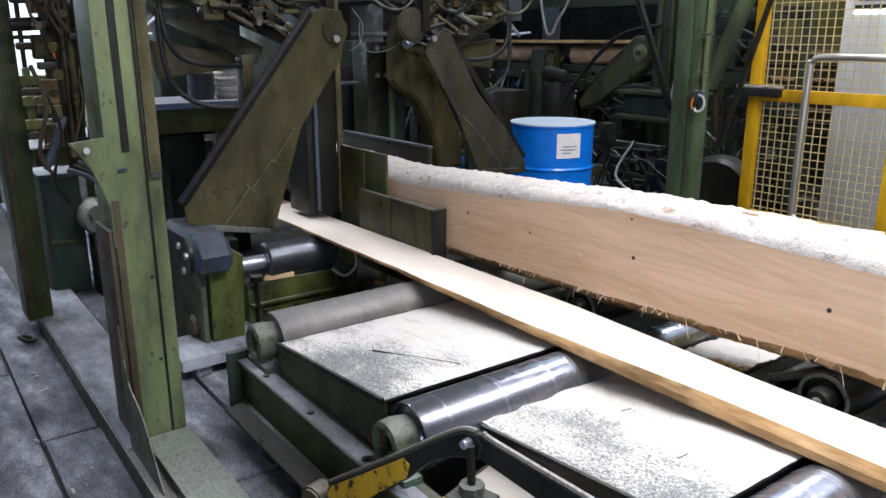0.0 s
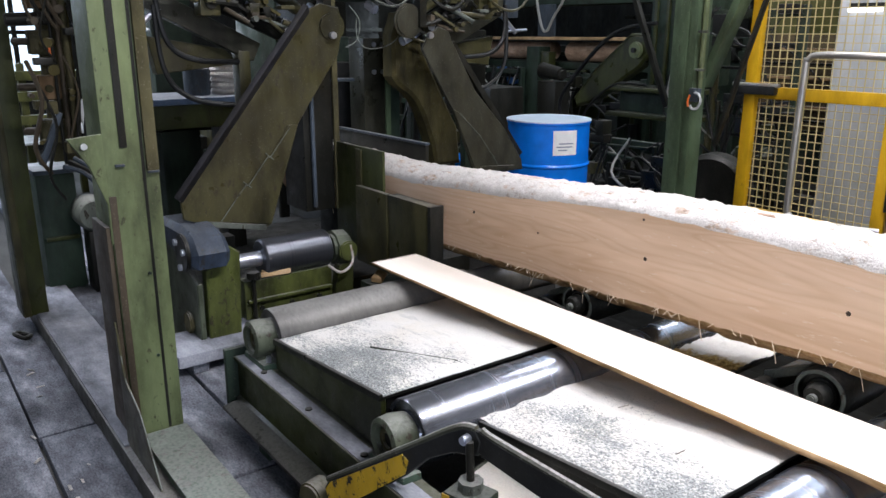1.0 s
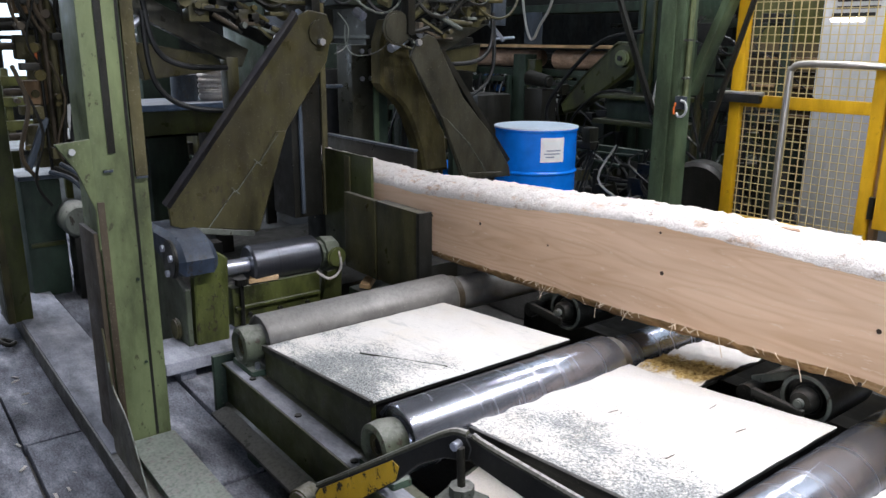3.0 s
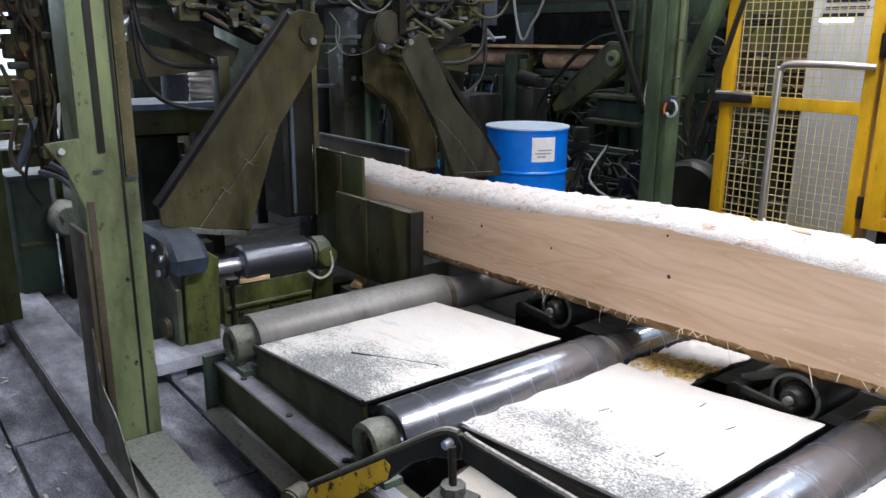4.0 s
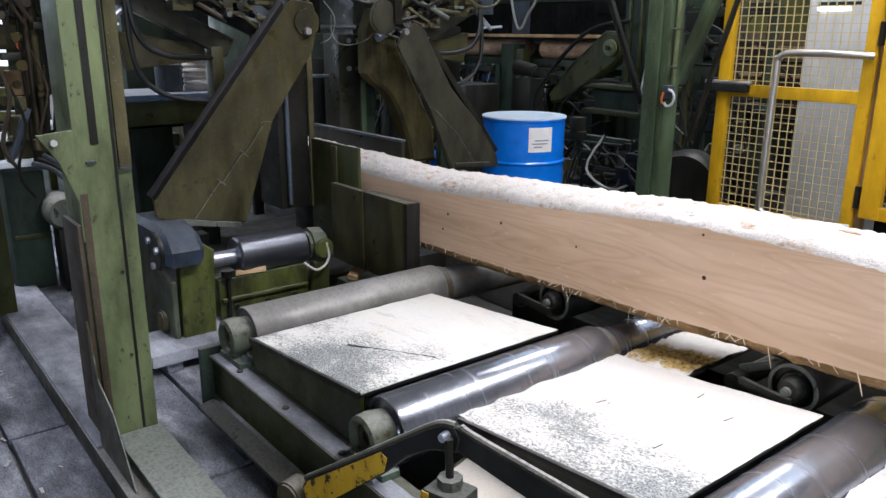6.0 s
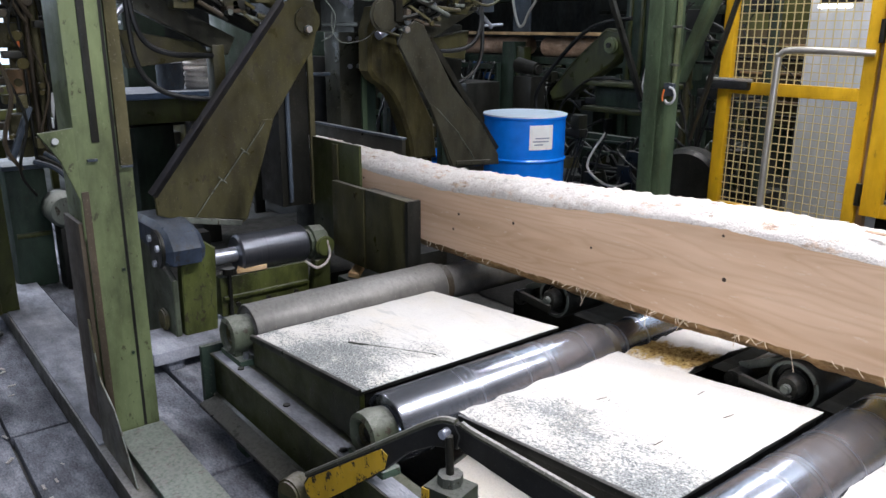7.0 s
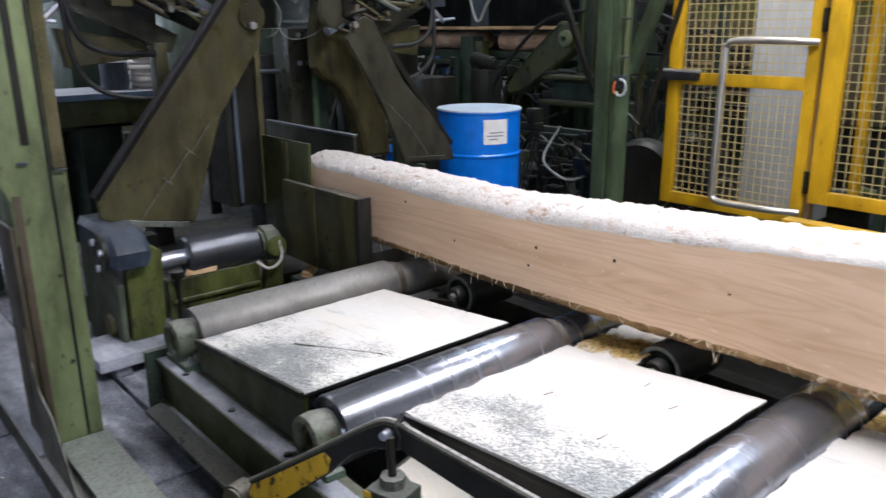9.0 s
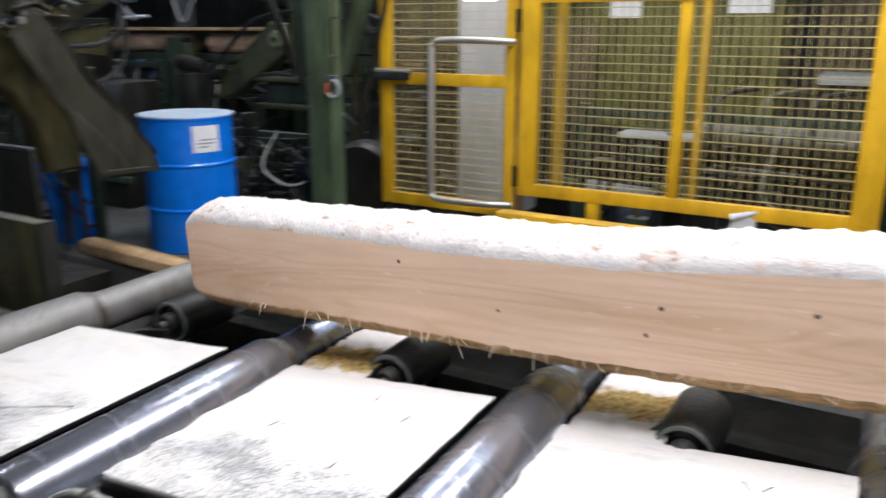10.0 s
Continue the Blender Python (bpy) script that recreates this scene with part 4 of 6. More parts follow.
part("bolted_column", Shape().box(-4.1, -3.91, 2.685, 2.845, 0.0, 1.685, 0.005), OLIVE_DARK, saw)
part("bolted_edge", Shape().box(-3.93, -3.90, 2.847, 2.885, 0.4, 1.685, 0.003), HALL_GREEN, saw)
part("column_back", Shape().box(-4.1, -4.0, 2.85, 3.02, 0.2, 1.62, 0.004), GREEN_DEEP, saw)
for yb_ in (2.759, 2.825):
    for zb_ in (1.47, 1.645):
        part("bolt", Shape().rod((-3.912, yb_, zb_), (-3.895, yb_, zb_), 0.016, seg=8), BARE, saw)
part("fence_sheet", Shape().box(-3.62, -3.08, 2.296, 2.312, 0.45, 1.085, 0.002), GREEN_MID, saw)
part("fence_rib", Shape().box(-3.36, -3.30, 2.286, 2.295, 0.45, 1.07, 0.002), OLIVE, saw)
part("guide_plate", Shape().box(-3.3, -2.97, 2.245, 2.28, 0.42, 0.868, 0.004), OLIVE, saw)
part("guide_box", Shape().box(-2.965, -2.575, 2.252, 2.32, 0.42, 0.868, 0.006), OLIVE, saw)
part("guide_end", Shape().box(-2.572, -2.545, 2.24, 2.322, 0.43, 0.872, 0.003), DARK, saw, "dark worn guide end")
part("back_fence", Shape().box(-4.2, -3.16, 2.645, 2.67, 0.5, 1.08, 0.003), DARK, saw)
part("back_fence_cap", Shape().box(-4.2, -3.155, 2.64, 2.675, 1.082, 1.095, 0.003), BLUEGREY, saw)


def blade_guard(side):
    """One hinged guard plate; side -1 swings to the walkway, 1 to the drum."""
    c = 2.467
    fl = (lambda y: c + side * (c - y)) if side > 0 else (lambda y: y)
    g = thing("blade_guard", "oily olive steel blade guard hanging from its hinge", "guard", "blade guards")
    plate = [(2.0, 1.83), (2.09, 1.87), (2.20, 1.85), (2.225, 1.76), (2.19, 1.60), (2.13, 1.52), (1.93, 1.24), (1.74, 0.70), (1.69, 0.68), (1.39, 0.74), (1.26, 0.79), (1.25, 0.92), (1.64, 1.40)]
    patch = [(1.86, 1.235), (1.915, 1.235), (1.73, 0.705), (1.45, 0.755), (1.60, 0.935), (1.615, 0.93), (1.735, 1.075), (1.75, 1.07)]
    if side > 0:
        plate = [(2.757, 1.623), (2.80, 1.70), (2.882, 1.754), (2.95, 1.73), (2.989, 1.656), (3.172, 1.361), (3.417, 1.113), (3.578, 0.891), (3.591, 0.82), (3.17, 0.83), (3.14, 0.90), (2.983, 1.264)]
        patch = [(2.985, 1.262), (3.037, 1.235), (3.2, 1.08), (3.375, 0.85), (3.18, 0.84), (3.15, 0.90)]
    part("plate", Shape().plate(plate, "x", -3.37, 0.022, 0.004), OLIVE if side < 0 else OLIVE_GREY, g)
    part("welded_patch", Shape().plate(patch, "x", -3.346, 0.007, 0.002), OLIVE if side < 0 else OLIVE_GREY, g, "thin welded-on olive patch")
    if side < 0:
        part("flange", Shape().bar((-3.33, 1.235, 0.90), (-3.33, 2.0, 1.845), 0.03, 0.075, 0.006, 50), BLUE_BLACK, g, "blue-black folded flange")
    else:
        part("flange", Shape().bar((-3.39, 3.585, 0.92), (-3.39, 3.0, 1.66), 0.05, 0.04, 0.004), DARK, g, "dark folded flange")
    part("hinge_disc", Shape().rod((-3.40, 2.15 if side < 0 else 2.70, 1.75 if side < 0 else 1.785), (-3.335 if side < 0 else -3.42, 2.15 if side < 0 else 2.70, 1.75 if side < 0 else 1.785), 0.085 if side < 0 else 0.10, bevel=0.014), OLIVE if side < 0 else OLIVE_GREY, g)
    part("hinge_bolt", Shape().rod((-3.325, fl(2.142), 1.704), (-3.30, fl(2.142), 1.704), 0.02, seg=6), BARE, g)
    part("bottom_lip", Shape().bar((-3.34, fl(1.39) if side < 0 else 3.2, 0.75 if side < 0 else 0.865), (-3.34, fl(1.70) if side < 0 else 3.5, 0.69 if side < 0 else 0.845), 0.02, 0.03, 0.003), GREYCAST if side < 0 else OLIVE_GREY, g)
    pts = [(1.87, 1.22), (1.75, 1.07), (1.735, 1.075), (1.615, 0.93), (1.60, 0.935), (1.45, 0.755)]
    ticks = ((1.745, 1.075), (1.61, 0.935))
    if side > 0:
        pts = [(3.037, 1.226), (3.12, 1.155), (3.2, 1.08), (3.29, 0.97), (3.375, 0.852)]
        ticks = ((3.06, 1.21), (3.2, 1.08), (3.31, 0.945))
    for (ya, za), (yb2, zb2) in zip(pts, pts[1:]):
        part("weld_bead", Shape().rod((-3.339, ya, za), (-3.339, yb2, zb2), 0.003, seg=6), GREYCAST, g)
    for ya, za in ticks:
        part("weld_tick", Shape().rod((-3.338, ya - 0.022, za + 0.02), (-3.338, ya + 0.022, za - 0.018), 0.003, seg=6), GREYCAST, g)
    part("hanger", Shape().bar((-3.42, 2.15 if side < 0 else 2.79, 1.75), (-3.42, 2.15 if side < 0 else 2.79, 2.9), 0.08, 0.05), DARK, g)


blade_guard(-1)
blade_guard(1)


def swing_arm(side):
    c = 2.467
    fl = (lambda y: c + side * (c - y)) if side > 0 else (lambda y: y)
    g = thing("swing_arm", "greasy hydraulic swing arm with cylinder and hoses", "hydraulic arm", "swing arms")
    part("arm", Shape().bar((-3.72, fl(1.16), 1.95), (-3.72, fl(1.86), 1.61), 0.07, 0.11, 0.008), OLIVE_GREY, g, "scratched grey arm")
    part("end_bracket", Shape().box(-3.8, -3.66, fl(1.2) - 0.06, fl(1.2) + 0.06, 1.82, 2.06, 0.008), BLUEGREY, g)
    part("cylinder", Shape().rod((-3.66, fl(1.46), 1.97), (-3.66, fl(2.0), 1.73), 0.062, bevel=0.008), DARK, g)
    part("piston", Shape().rod((-3.66, fl(1.95), 1.75), (-3.62, fl(2.14), 1.665), 0.028), BARE, g)
    part("valve_block", Shape().box(-3.62, -3.52, fl(1.55) - 0.055, fl(1.55) + 0.055, 1.80, 1.93, 0.01), OLIVE, g)
    part("valve_cap", Shape().rod((-3.52, fl(1.55), 1.865), (-3.505, fl(1.55), 1.865), 0.03), DARK, g)
    part("second_cylinder", Shape().rod((-3.56, fl(1.72), 2.05), (-3.56, fl(2.06), 1.84), 0.035, bevel=0.005), OLIVE, g)
    part("third_cylinder", Shape().rod((-3.8, fl(1.3), 2.12), (-3.8, fl(1.9), 1.92), 0.07, bevel=0.008), GREEN_DEEP, g)
    part("belly", Shape().plate([(fl(1.28), 1.70), (fl(1.70), 1.63), (fl(1.78), 1.55), (fl(1.32), 1.50)][:: 1 if side < 0 else -1], "x", -3.84, 0.08), OLIVE, g)
    part("down_tube", Shape().box(-3.78, -3.68, fl(1.78) - 0.035, fl(1.78) + 0.035, 1.3, 1.62, 0.01), OLIVE, g)
    part("screw", Shape().rod((-3.64, fl(1.18), 1.72), (-3.64, fl(1.32), 1.84), 0.016, seg=8), BARE, g)
    part("screw_bar", Shape().rod((-3.64, fl(1.08), 1.74), (-3.64, fl(1.26), 1.73), 0.01, seg=8), BARE, g)
    part("hose", Shape().tube([(-3.62, fl(1.30), 1.9), (-3.6, fl(1.32), 1.72), (-3.6, fl(1.38), 1.62), (-3.6, fl(1.5), 1.575), (-3.64, fl(1.65), 1.565), (-3.7, fl(1.76), 1.56)], 0.015), BLACK, g)
    part("hose", Shape().tube([(-3.62, fl(1.29), 1.85), (-3.6, fl(1.30), 1.58), (-3.6, fl(1.36), 1.44), (-3.6, fl(1.5), 1.36), (-3.6, fl(1.74), 1.33)], 0.014), BLACK, g)
    for k in range(5):
        part("hose", Shape().tube([(-3.6 + 0.03 * k, fl(1.4 + 0.07 * k), 2.15), (-3.52, fl(1.6 + 0.07 * k), 1.98 + 0.02 * k), (-3.55, fl(1.85 + 0.04 * k), 1.92 + 0.03 * k), (-3.58, fl(2.1), 2.1 + 0.05 * k)], 0.013), (BLACK, DARK, BLUEGREY)[k % 3], g)
    for k in range(4):
        part("fitting", Shape().rod((-3.54, fl(1.66 + 0.1 * k), 1.93 - 0.05 * k), (-3.5, fl(1.7 + 0.1 * k), 1.90 - 0.05 * k), 0.022, seg=8), BARE if k % 2 else DARK, g)
    for k in range(3):
        part("link", Shape().bar((-3.5, fl(1.6 + 0.15 * k), 2.02), (-3.5, fl(1.78 + 0.14 * k), 1.86 + 0.02 * k), 0.03, 0.02), DARK, g)


swing_arm(-1)
swing_arm(1)
hd = thing("hose_bundle", "greasy bundle of hydraulic hoses above the saw guards", "hoses")
rh = random.Random(9)
for k in range(22):
    y = 1.35 + 2.2 * rh.random()
    z = 1.9 + 0.2 * rh.random()
    w = rh.uniform(0.12, 0.3)
    part("hose", Shape().tube([(-3.55, y - w, 2.3), (-3.5, y - w * 0.8, z + 0.05), (-3.46, y, z - 0.07 * rh.random()), (-3.5, y + w * 0.8, z + 0.05), (-3.55, y + w, 2.3)], rh.uniform(0.007, 0.016), 6, 5), (BLACK, DARK, GREYCAST, BLACK, OLIVE)[k % 5], hd)
for k in range(16):
    y, z = 1.35 + 2.2 * rh.random(), 1.82 + 0.35 * rh.random()
    part("fitting", Shape().rod((-3.56, y, z), (-3.5, y + rh.uniform(-0.05, 0.05), z + rh.uniform(-0.04, 0.04)), rh.uniform(0.014, 0.032), seg=8), (BARE, OLIVE, DARK, OLIVE_DUST)[k % 4], hd)
for k in range(7):
    y, z = 1.4 + 0.3 * k, 1.95 + 0.1 * (k % 2)
    part("pump_body", Shape().box(-3.72, -3.58, y, y + 0.14, z, z + 0.12, 0.015), (OLIVE, DARK, GREEN_DEEP)[k % 3], hd)
for k in range(70):
    left = k % 5 < 3
    u = rh.random()
    y = (1.40 + 0.72 * u) if left else (2.72 + 0.75 * u)
    z = (1.98 - 0.30 * u if left else 1.66 + 0.22 * u) + rh.uniform(-0.06, 0.16)
    mt = (OLIVE_DUST, SAW_TAN, DARK, OLIVE, GREYCAST, RUST_DARK, DARK)[k % 7]
    if k % 4 == 0:
        part("block", Shape().box(-3.56, -3.48, y, y + rh.uniform(0.03, 0.09), z, z + rh.uniform(0.02, 0.07), 0.006), mt, hd)
    elif k % 4 == 1:
        part("bolt", Shape().rod((-3.5, y, z), (-3.46, y, z), rh.uniform(0.008, 0.02), seg=6), mt, hd)
    elif k % 4 == 2:
        part("link", Shape().bar((-3.5, y, z), (-3.5, y + rh.uniform(0.05, 0.16), z - rh.uniform(0.02, 0.1)), rh.uniform(0.015, 0.035), 0.016, 0.003), mt, hd)
    else:
        part("pipe", Shape().rod((-3.5, y, z), (-3.47, y + rh.uniform(0.06, 0.2), z - rh.uniform(-0.03, 0.1)), rh.uniform(0.008, 0.018), seg=8), mt, hd)
part("saw_guard", Shape().plate([(2.752, 1.70), (2.80, 1.84), (2.95, 1.86), (2.98, 1.62), (3.12, 1.36), (3.27, 1.10), (3.30, 0.85), (3.09, 0.85), (3.06, 1.0), (2.985, 1.2), (2.93, 1.29), (2.875, 1.345), (2.79, 1.40), (2.752, 1.45)], "x", -3.8, 0.14, 0.02), SAW_TAN, saw, "yellow-brown dust-caked curved guard")
part("saw_housing", Shape().box(-6.0, -5.3, 1.76, 2.06, 0.0, 2.8, 0.02), GREEN_DEEP, saw)
part("saw_housing", Shape().box(-5.2, -4.5, 2.35, 2.62, 1.15, 2.8, 0.02), GREEN_DEEP, saw)
part("wheel_case", Shape().box(-5.0, -4.3, 2.9, 3.28, 1.95, 2.8, 0.02), GREEN_DEEP, saw)
part("base", Shape().box(-5.2, -3.55, 1.3, 3.3, -0.055, 0.22, 0.01), DARK, saw)
part("cross_beam", Shape().box(-4.4, -3.9, 0.7, 4.2, 2.5, 2.85, 0.01), GREEN_DEEP, saw)
part("black_case", Shape().box(-4.6, -4.3, 2.68, 2.86, 0.2, 1.52, 0.01), BLACK, saw)
part("cooling_pipe", Shape().rod((-4.0, 2.3, 1.43), (-4.0, 2.66, 1.42), 0.012), BLUEGREY, saw)
tbl = thing("side_table", "green machine table with a worn blue rim", "table")
part("top", Shape().box(-5.0, -4.42, 1.15, 2.25, 1.275, 1.315, 0.008), BLUE_RIM, tbl, "pale blue dusty table top")
part("apron", Shape().box(-4.95, -4.46, 1.2, 2.2, 1.12, 1.272, 0.01), GREEN_MID, tbl)
part("leg", Shape().box(-4.9, -4.7, 2.0, 2.13, 0.0, 1.12, 0.006), DARK, tbl)
part("leg", Shape().box(-4.9, -4.7, 1.25, 1.37, 0.0, 1.12, 0.006), DARK, tbl)
coil = thing("rope_coil", "stack of dusty white rope coils on the table", "coil")
for k in range(6):
    ring = [(-4.66 + 0.1 * math.cos(a * math.pi / 8) + 0.01 * (k % 2), 2.06 + 0.1 * math.sin(a * math.pi / 8), 1.338 + 0.036 * k) for a in range(17)]
    part("turn", Shape().tube(ring, 0.022, smooth=0), WANE, coil)
tin = thing("paint_tin", "dented grey tin on the table", "tin")
part("can", Shape().lathe([(0.02, 0), (0.08, 0), (0.085, 0.01), (0.085, 0.17), (0.075, 0.175), (0.02, 0.172)], pose(-4.66, 1.84, 1.316), 24), BLUEGREY, tin)
wt = thing("dust_heap_table", "low table with a heap of pale dust", "table")
part("sawdust_mound", Shape().lathe([(0.3, 0), (0.24, 0.04), (0.12, 0.06), (0.02, 0.065)], pose(-5.6, 1.7, 1.04), 20), DUST_HEAP, wt)
part("top", Shape().box(-6.0, -5.3, 1.2, 2.2, 1.0, 1.04, 0.006), DARK, wt)
part("leg", Shape().box(-5.7, -5.6, 1.6, 1.75, -0.06, 1.0, 0.006), DARK, wt)

wl = thing("wire_loop", "thin pale wire loops hanging between the guards", "wire")
part("wire", Shape().tube([(-3.5, 2.40, 1.80), (-3.5, 2.40, 1.70), (-3.5, 2.45, 1.635), (-3.5, 2.55, 1.63), (-3.5, 2.66, 1.67), (-3.5, 2.76, 1.77)], 0.0035, 6), GREYCAST, wl)
part("wire", Shape().tube([(-3.3, 2.24, 1.86), (-3.28, 2.29, 1.78), (-3.28, 2.27, 1.68), (-3.28, 2.2, 1.64)], 0.003, 6), GREYCAST, wl)

# ---- the small driven roller behind the portal ----
dr = thing("drive_roller", "polished driven roller with blue-grey motor housing", "roller")
part("drum", Shape().lathe([(0.05, 0), (0.095, 0.0), (0.105, 0.012), (0.105, 0.40), (0.095, 0.41), (0.05, 0.41)], pose(-3.36, 1.66, 0.515, -90), 40), STEEL_DARK, dr)
part("shaft", Shape().rod((-3.36, 1.40, 0.515), (-3.36, 1.67, 0.515), 0.042), BARE, dr)
part("end_bearing", Shape().rod((-3.36, 2.09, 0.505), (-3.36, 2.21, 0.505), 0.105, 0.095, seg=10, bevel=0.02), GREY_GREEN, dr)
part("bearing_cap", Shape().rod((-3.25, 2.15, 0.505), (-3.225, 2.15, 0.505), 0.06, seg=14, bevel=0.008), GREEN_OLIVE, dr)
part("rag", Shape().tube([(-3.24, 2.02, 0.44), (-3.2, 2.07, 0.40), (-3.2, 2.13, 0.415), (-3.22, 2.17, 0.46), (-3.23, 2.16, 0.54)], 0.008, 6), WANE, dr, "frayed pale rag")
part("motor_housing", Shape().plate([(-3.62, 0.64), (-3.62, 0.765), (-3.3, 0.77), (-3.17, 0.735), (-3.1, 0.66), (-3.12, 0.58), (-3.22, 0.56)], "y", 1.21, 0.2, 0.03), BLUE_STEEL, dr)
part("cheek_disc", Shape().rod((-3.22, 1.19, 0.655), (-3.22, 1.21, 0.655), 0.1, bevel=0.006), DARK, dr)
for q in ((-3.28, 0.70), (-3.17, 0.67), (-3.23, 0.58)):
    part("bolt", Shape().rod((q[0], 1.175, q[1]), (q[0], 1.192, q[1]), 0.018, seg=8), BARE, dr)
part("bracket", Shape().plate([(1.29, 0.0), (1.46, 0.0), (1.485, 0.62), (1.42, 0.67), (1.30, 0.54)], "x", -3.26, 0.07, 0.008), GREEN_OLIVE, dr)
part("side_panel", Shape().plate([(-3.75, 0.0), (-3.2, 0.0), (-3.2, 0.48), (-3.5, 0.60), (-3.75, 0.66)], "y", 1.25, 0.03, 0.006), GREY_GREEN, dr, "dusty olive cheek plate")
part("cap", Shape().rod((-3.34, 1.225, 0.24), (-3.34, 1.25, 0.24), 0.06, bevel=0.008), OLIVE_DUST, dr)
part("cross_member", Shape().box(-3.36, -3.28, 1.53, 2.06, 0.20, 0.42, 0.006), GREEN_OLIVE, dr)
part("cross_lip", Shape().box(-3.30, -3.255, 1.54, 2.05, 0.30, 0.315, 0.003), GREEN_OLIVE, dr)
for q in (1.62, 1.80, 1.97):
    part("bolt", Shape().rod((-3.279, q, 0.26), (-3.262, q, 0.26), 0.014, seg=6), DARK, dr)
part("strut", Shape().rod((-3.26, 1.575, 0.0), (-3.26, 1.575, 0.44), 0.012), DARK, dr)
part("strut_head", Shape().rod((-3.26, 1.575, 0.44), (-3.26, 1.575, 0.475), 0.035, seg=10), DARK, dr)
part("bearing_leg", Shape().plate([(2.02, 0.0), (2.18, 0.0), (2.2, 0.44), (2.1, 0.42)], "x", -3.32, 0.06, 0.006), GREEN_MID, dr)
part("rear_leg", Shape().box(-3.7, -3.6, 1.5, 1.62, 0.0, 0.6, 0.005), DARK, dr)
for x, y, z, a in ((-3.31, 1.72, 0.425, 8), (-3.12, 2.28, 0.34, 60)):
    w = whole("wood_offcut", Shape().plate([(-0.09, -0.03), (0.08, -0.04), (0.1, 0.02), (-0.06, 0.035)], "z", 0, 0.03, 0.004), CHIP, "fresh pale wood offcut lying on the frame", "wood", "offcuts", m=pose(x, y, z, 0, 0, a + 80))
hb = thing("lower_housing", "oily dark green housing under the guide", "housing")
part("body", Shape().box(-3.2, -2.75, 2.2, 2.55, 0.02, 0.33, 0.015), GREEN_DEEP, hb)
part("cover", Shape().box(-3.1, -2.85, 2.16, 2.2, 0.08, 0.30, 0.008), GREEN_MID, hb)
part("knee", Shape().plate([(2.12, 0.02), (2.2, 0.02), (2.2, 0.4), (2.16, 0.4)], "x", -2.72, 0.03), OLIVE, hb)
st = thing("step_plank", "thick grey weathered plank used as a step", "plank", m=pose(-3.22, 1.33, 0.066, 0, 0, 2))
part("board", Shape().box(-0.17, 0.17, -0.26, 0.45, 0.05, 0.115, 0.012), PLANK_DUSTY, st)
part("batten", Shape().box(-0.14, 0.14, -0.18, -0.1, -0.005, 0.05, 0.004), PLANK, st)
part("batten", Shape().box(-0.14, 0.14, 0.25, 0.33, -0.005, 0.05, 0.004), PLANK, st)

# ---- the drum ----
whole("machine_plinth", Shape().box(-8.0, -2.75, 3.35, 9.5, -0.055, 0.25, 0.02), CONCRETE, "grimy concrete plinth under the machines", "plinth", kind="structure")
DX, DY, DZ, DR = -3.475, 3.945, 0.25, 0.2925
dm = thing("steel_drum", "glossy blue steel drum with a paper label", "drum", m=pose(DX, DY, DZ))
prof = [(0.02, 0.0), (DR - 0.01, 0.0), (DR, 0.01), (DR, 0.27)]
for h in (0.285, 0.575):
    prof += [(DR - 0.002, h - 0.015), (DR + 0.008, h - 0.004), (DR + 0.008, h + 0.004), (DR - 0.002, h + 0.015)]
prof += [(DR - 0.002, 0.84), (DR - 0.002, 0.858), (DR + 0.006, 0.862), (DR + 0.006, 0.878), (DR - 0.004, 0.88), (DR - 0.01, 0.865), (0.02, 0.865)]
part("shell", Shape().lathe(prof, Matrix(), 64), BLUE, dm)
part("lid", Shape().lathe([(0.02, 0.867), (DR - 0.012, 0.867), (DR - 0.014, 0.872), (0.02, 0.872)], Matrix(), 48), DRUM_TOP, dm, "pale worn drum lid")
part("rim", Shape().lathe([(DR - 0.006, 0.876), (DR + 0.008, 0.876), (DR + 0.008, 0.885), (DR - 0.006, 0.885)], Matrix(), 64), DRUM_TOP, dm)
part("bung", Shape().rod((0.1, 0.16, 0.868), (0.1, 0.16, 0.885), 0.03, bevel=0.004), BARE, dm)


def on_shell(a0, a1, z0, z1, r):
    s = Shape()
    n = 10
    lo = [s.bm.verts.new((r * math.cos(a0 + (a1 - a0) * k / n), r * math.sin(a0 + (a1 - a0) * k / n), z0)) for k in range(n + 1)]
    hi = [s.bm.verts.new((r * math.cos(a0 + (a1 - a0) * k / n), r * math.sin(a0 + (a1 - a0) * k / n), z1)) for k in range(n + 1)]
    for k in range(n):
        s.bm.faces.new((lo[k], lo[k + 1], hi[k + 1], hi[k]))
    return s


a_mid = math.atan2(-3.9, 4.0) + 0.36
lab = part("paper_label", on_shell(a_mid - 0.24, a_mid + 0.36, 0.66, 0.828, DR + 0.0015), PAPER, dm, "white paper label with unreadable print")
for k, (f0, f1) in enumerate(((-0.1, 0.26), (-0.16, 0.24), (-0.12, 0.1))):
    part("print_line", on_shell(a_mid + f0, a_mid + f1, 0.735 - 0.022 * k, 0.744 - 0.022 * k, DR + 0.003), INK, lab)
tub = thing("plastic_tub", "torn blue plastic tub leaning by the saw", "tub", m=pose(-4.28, 3.62, 0.252, 0, 0, 20))
part("shell", Shape().lathe([(0.02, 0), (0.14, 0.0), (0.2, 0.5), (0.22, 0.51), (0.21, 0.52), (0.19, 0.5), (0.12, 0.02), (0.02, 0.02)], Matrix(), 28), BLUE, tub)
part("rim", Shape().lathe([(0.205, 0.52), (0.225, 0.52), (0.228, 0.535), (0.205, 0.535)], Matrix(), 28), BLUE, tub)
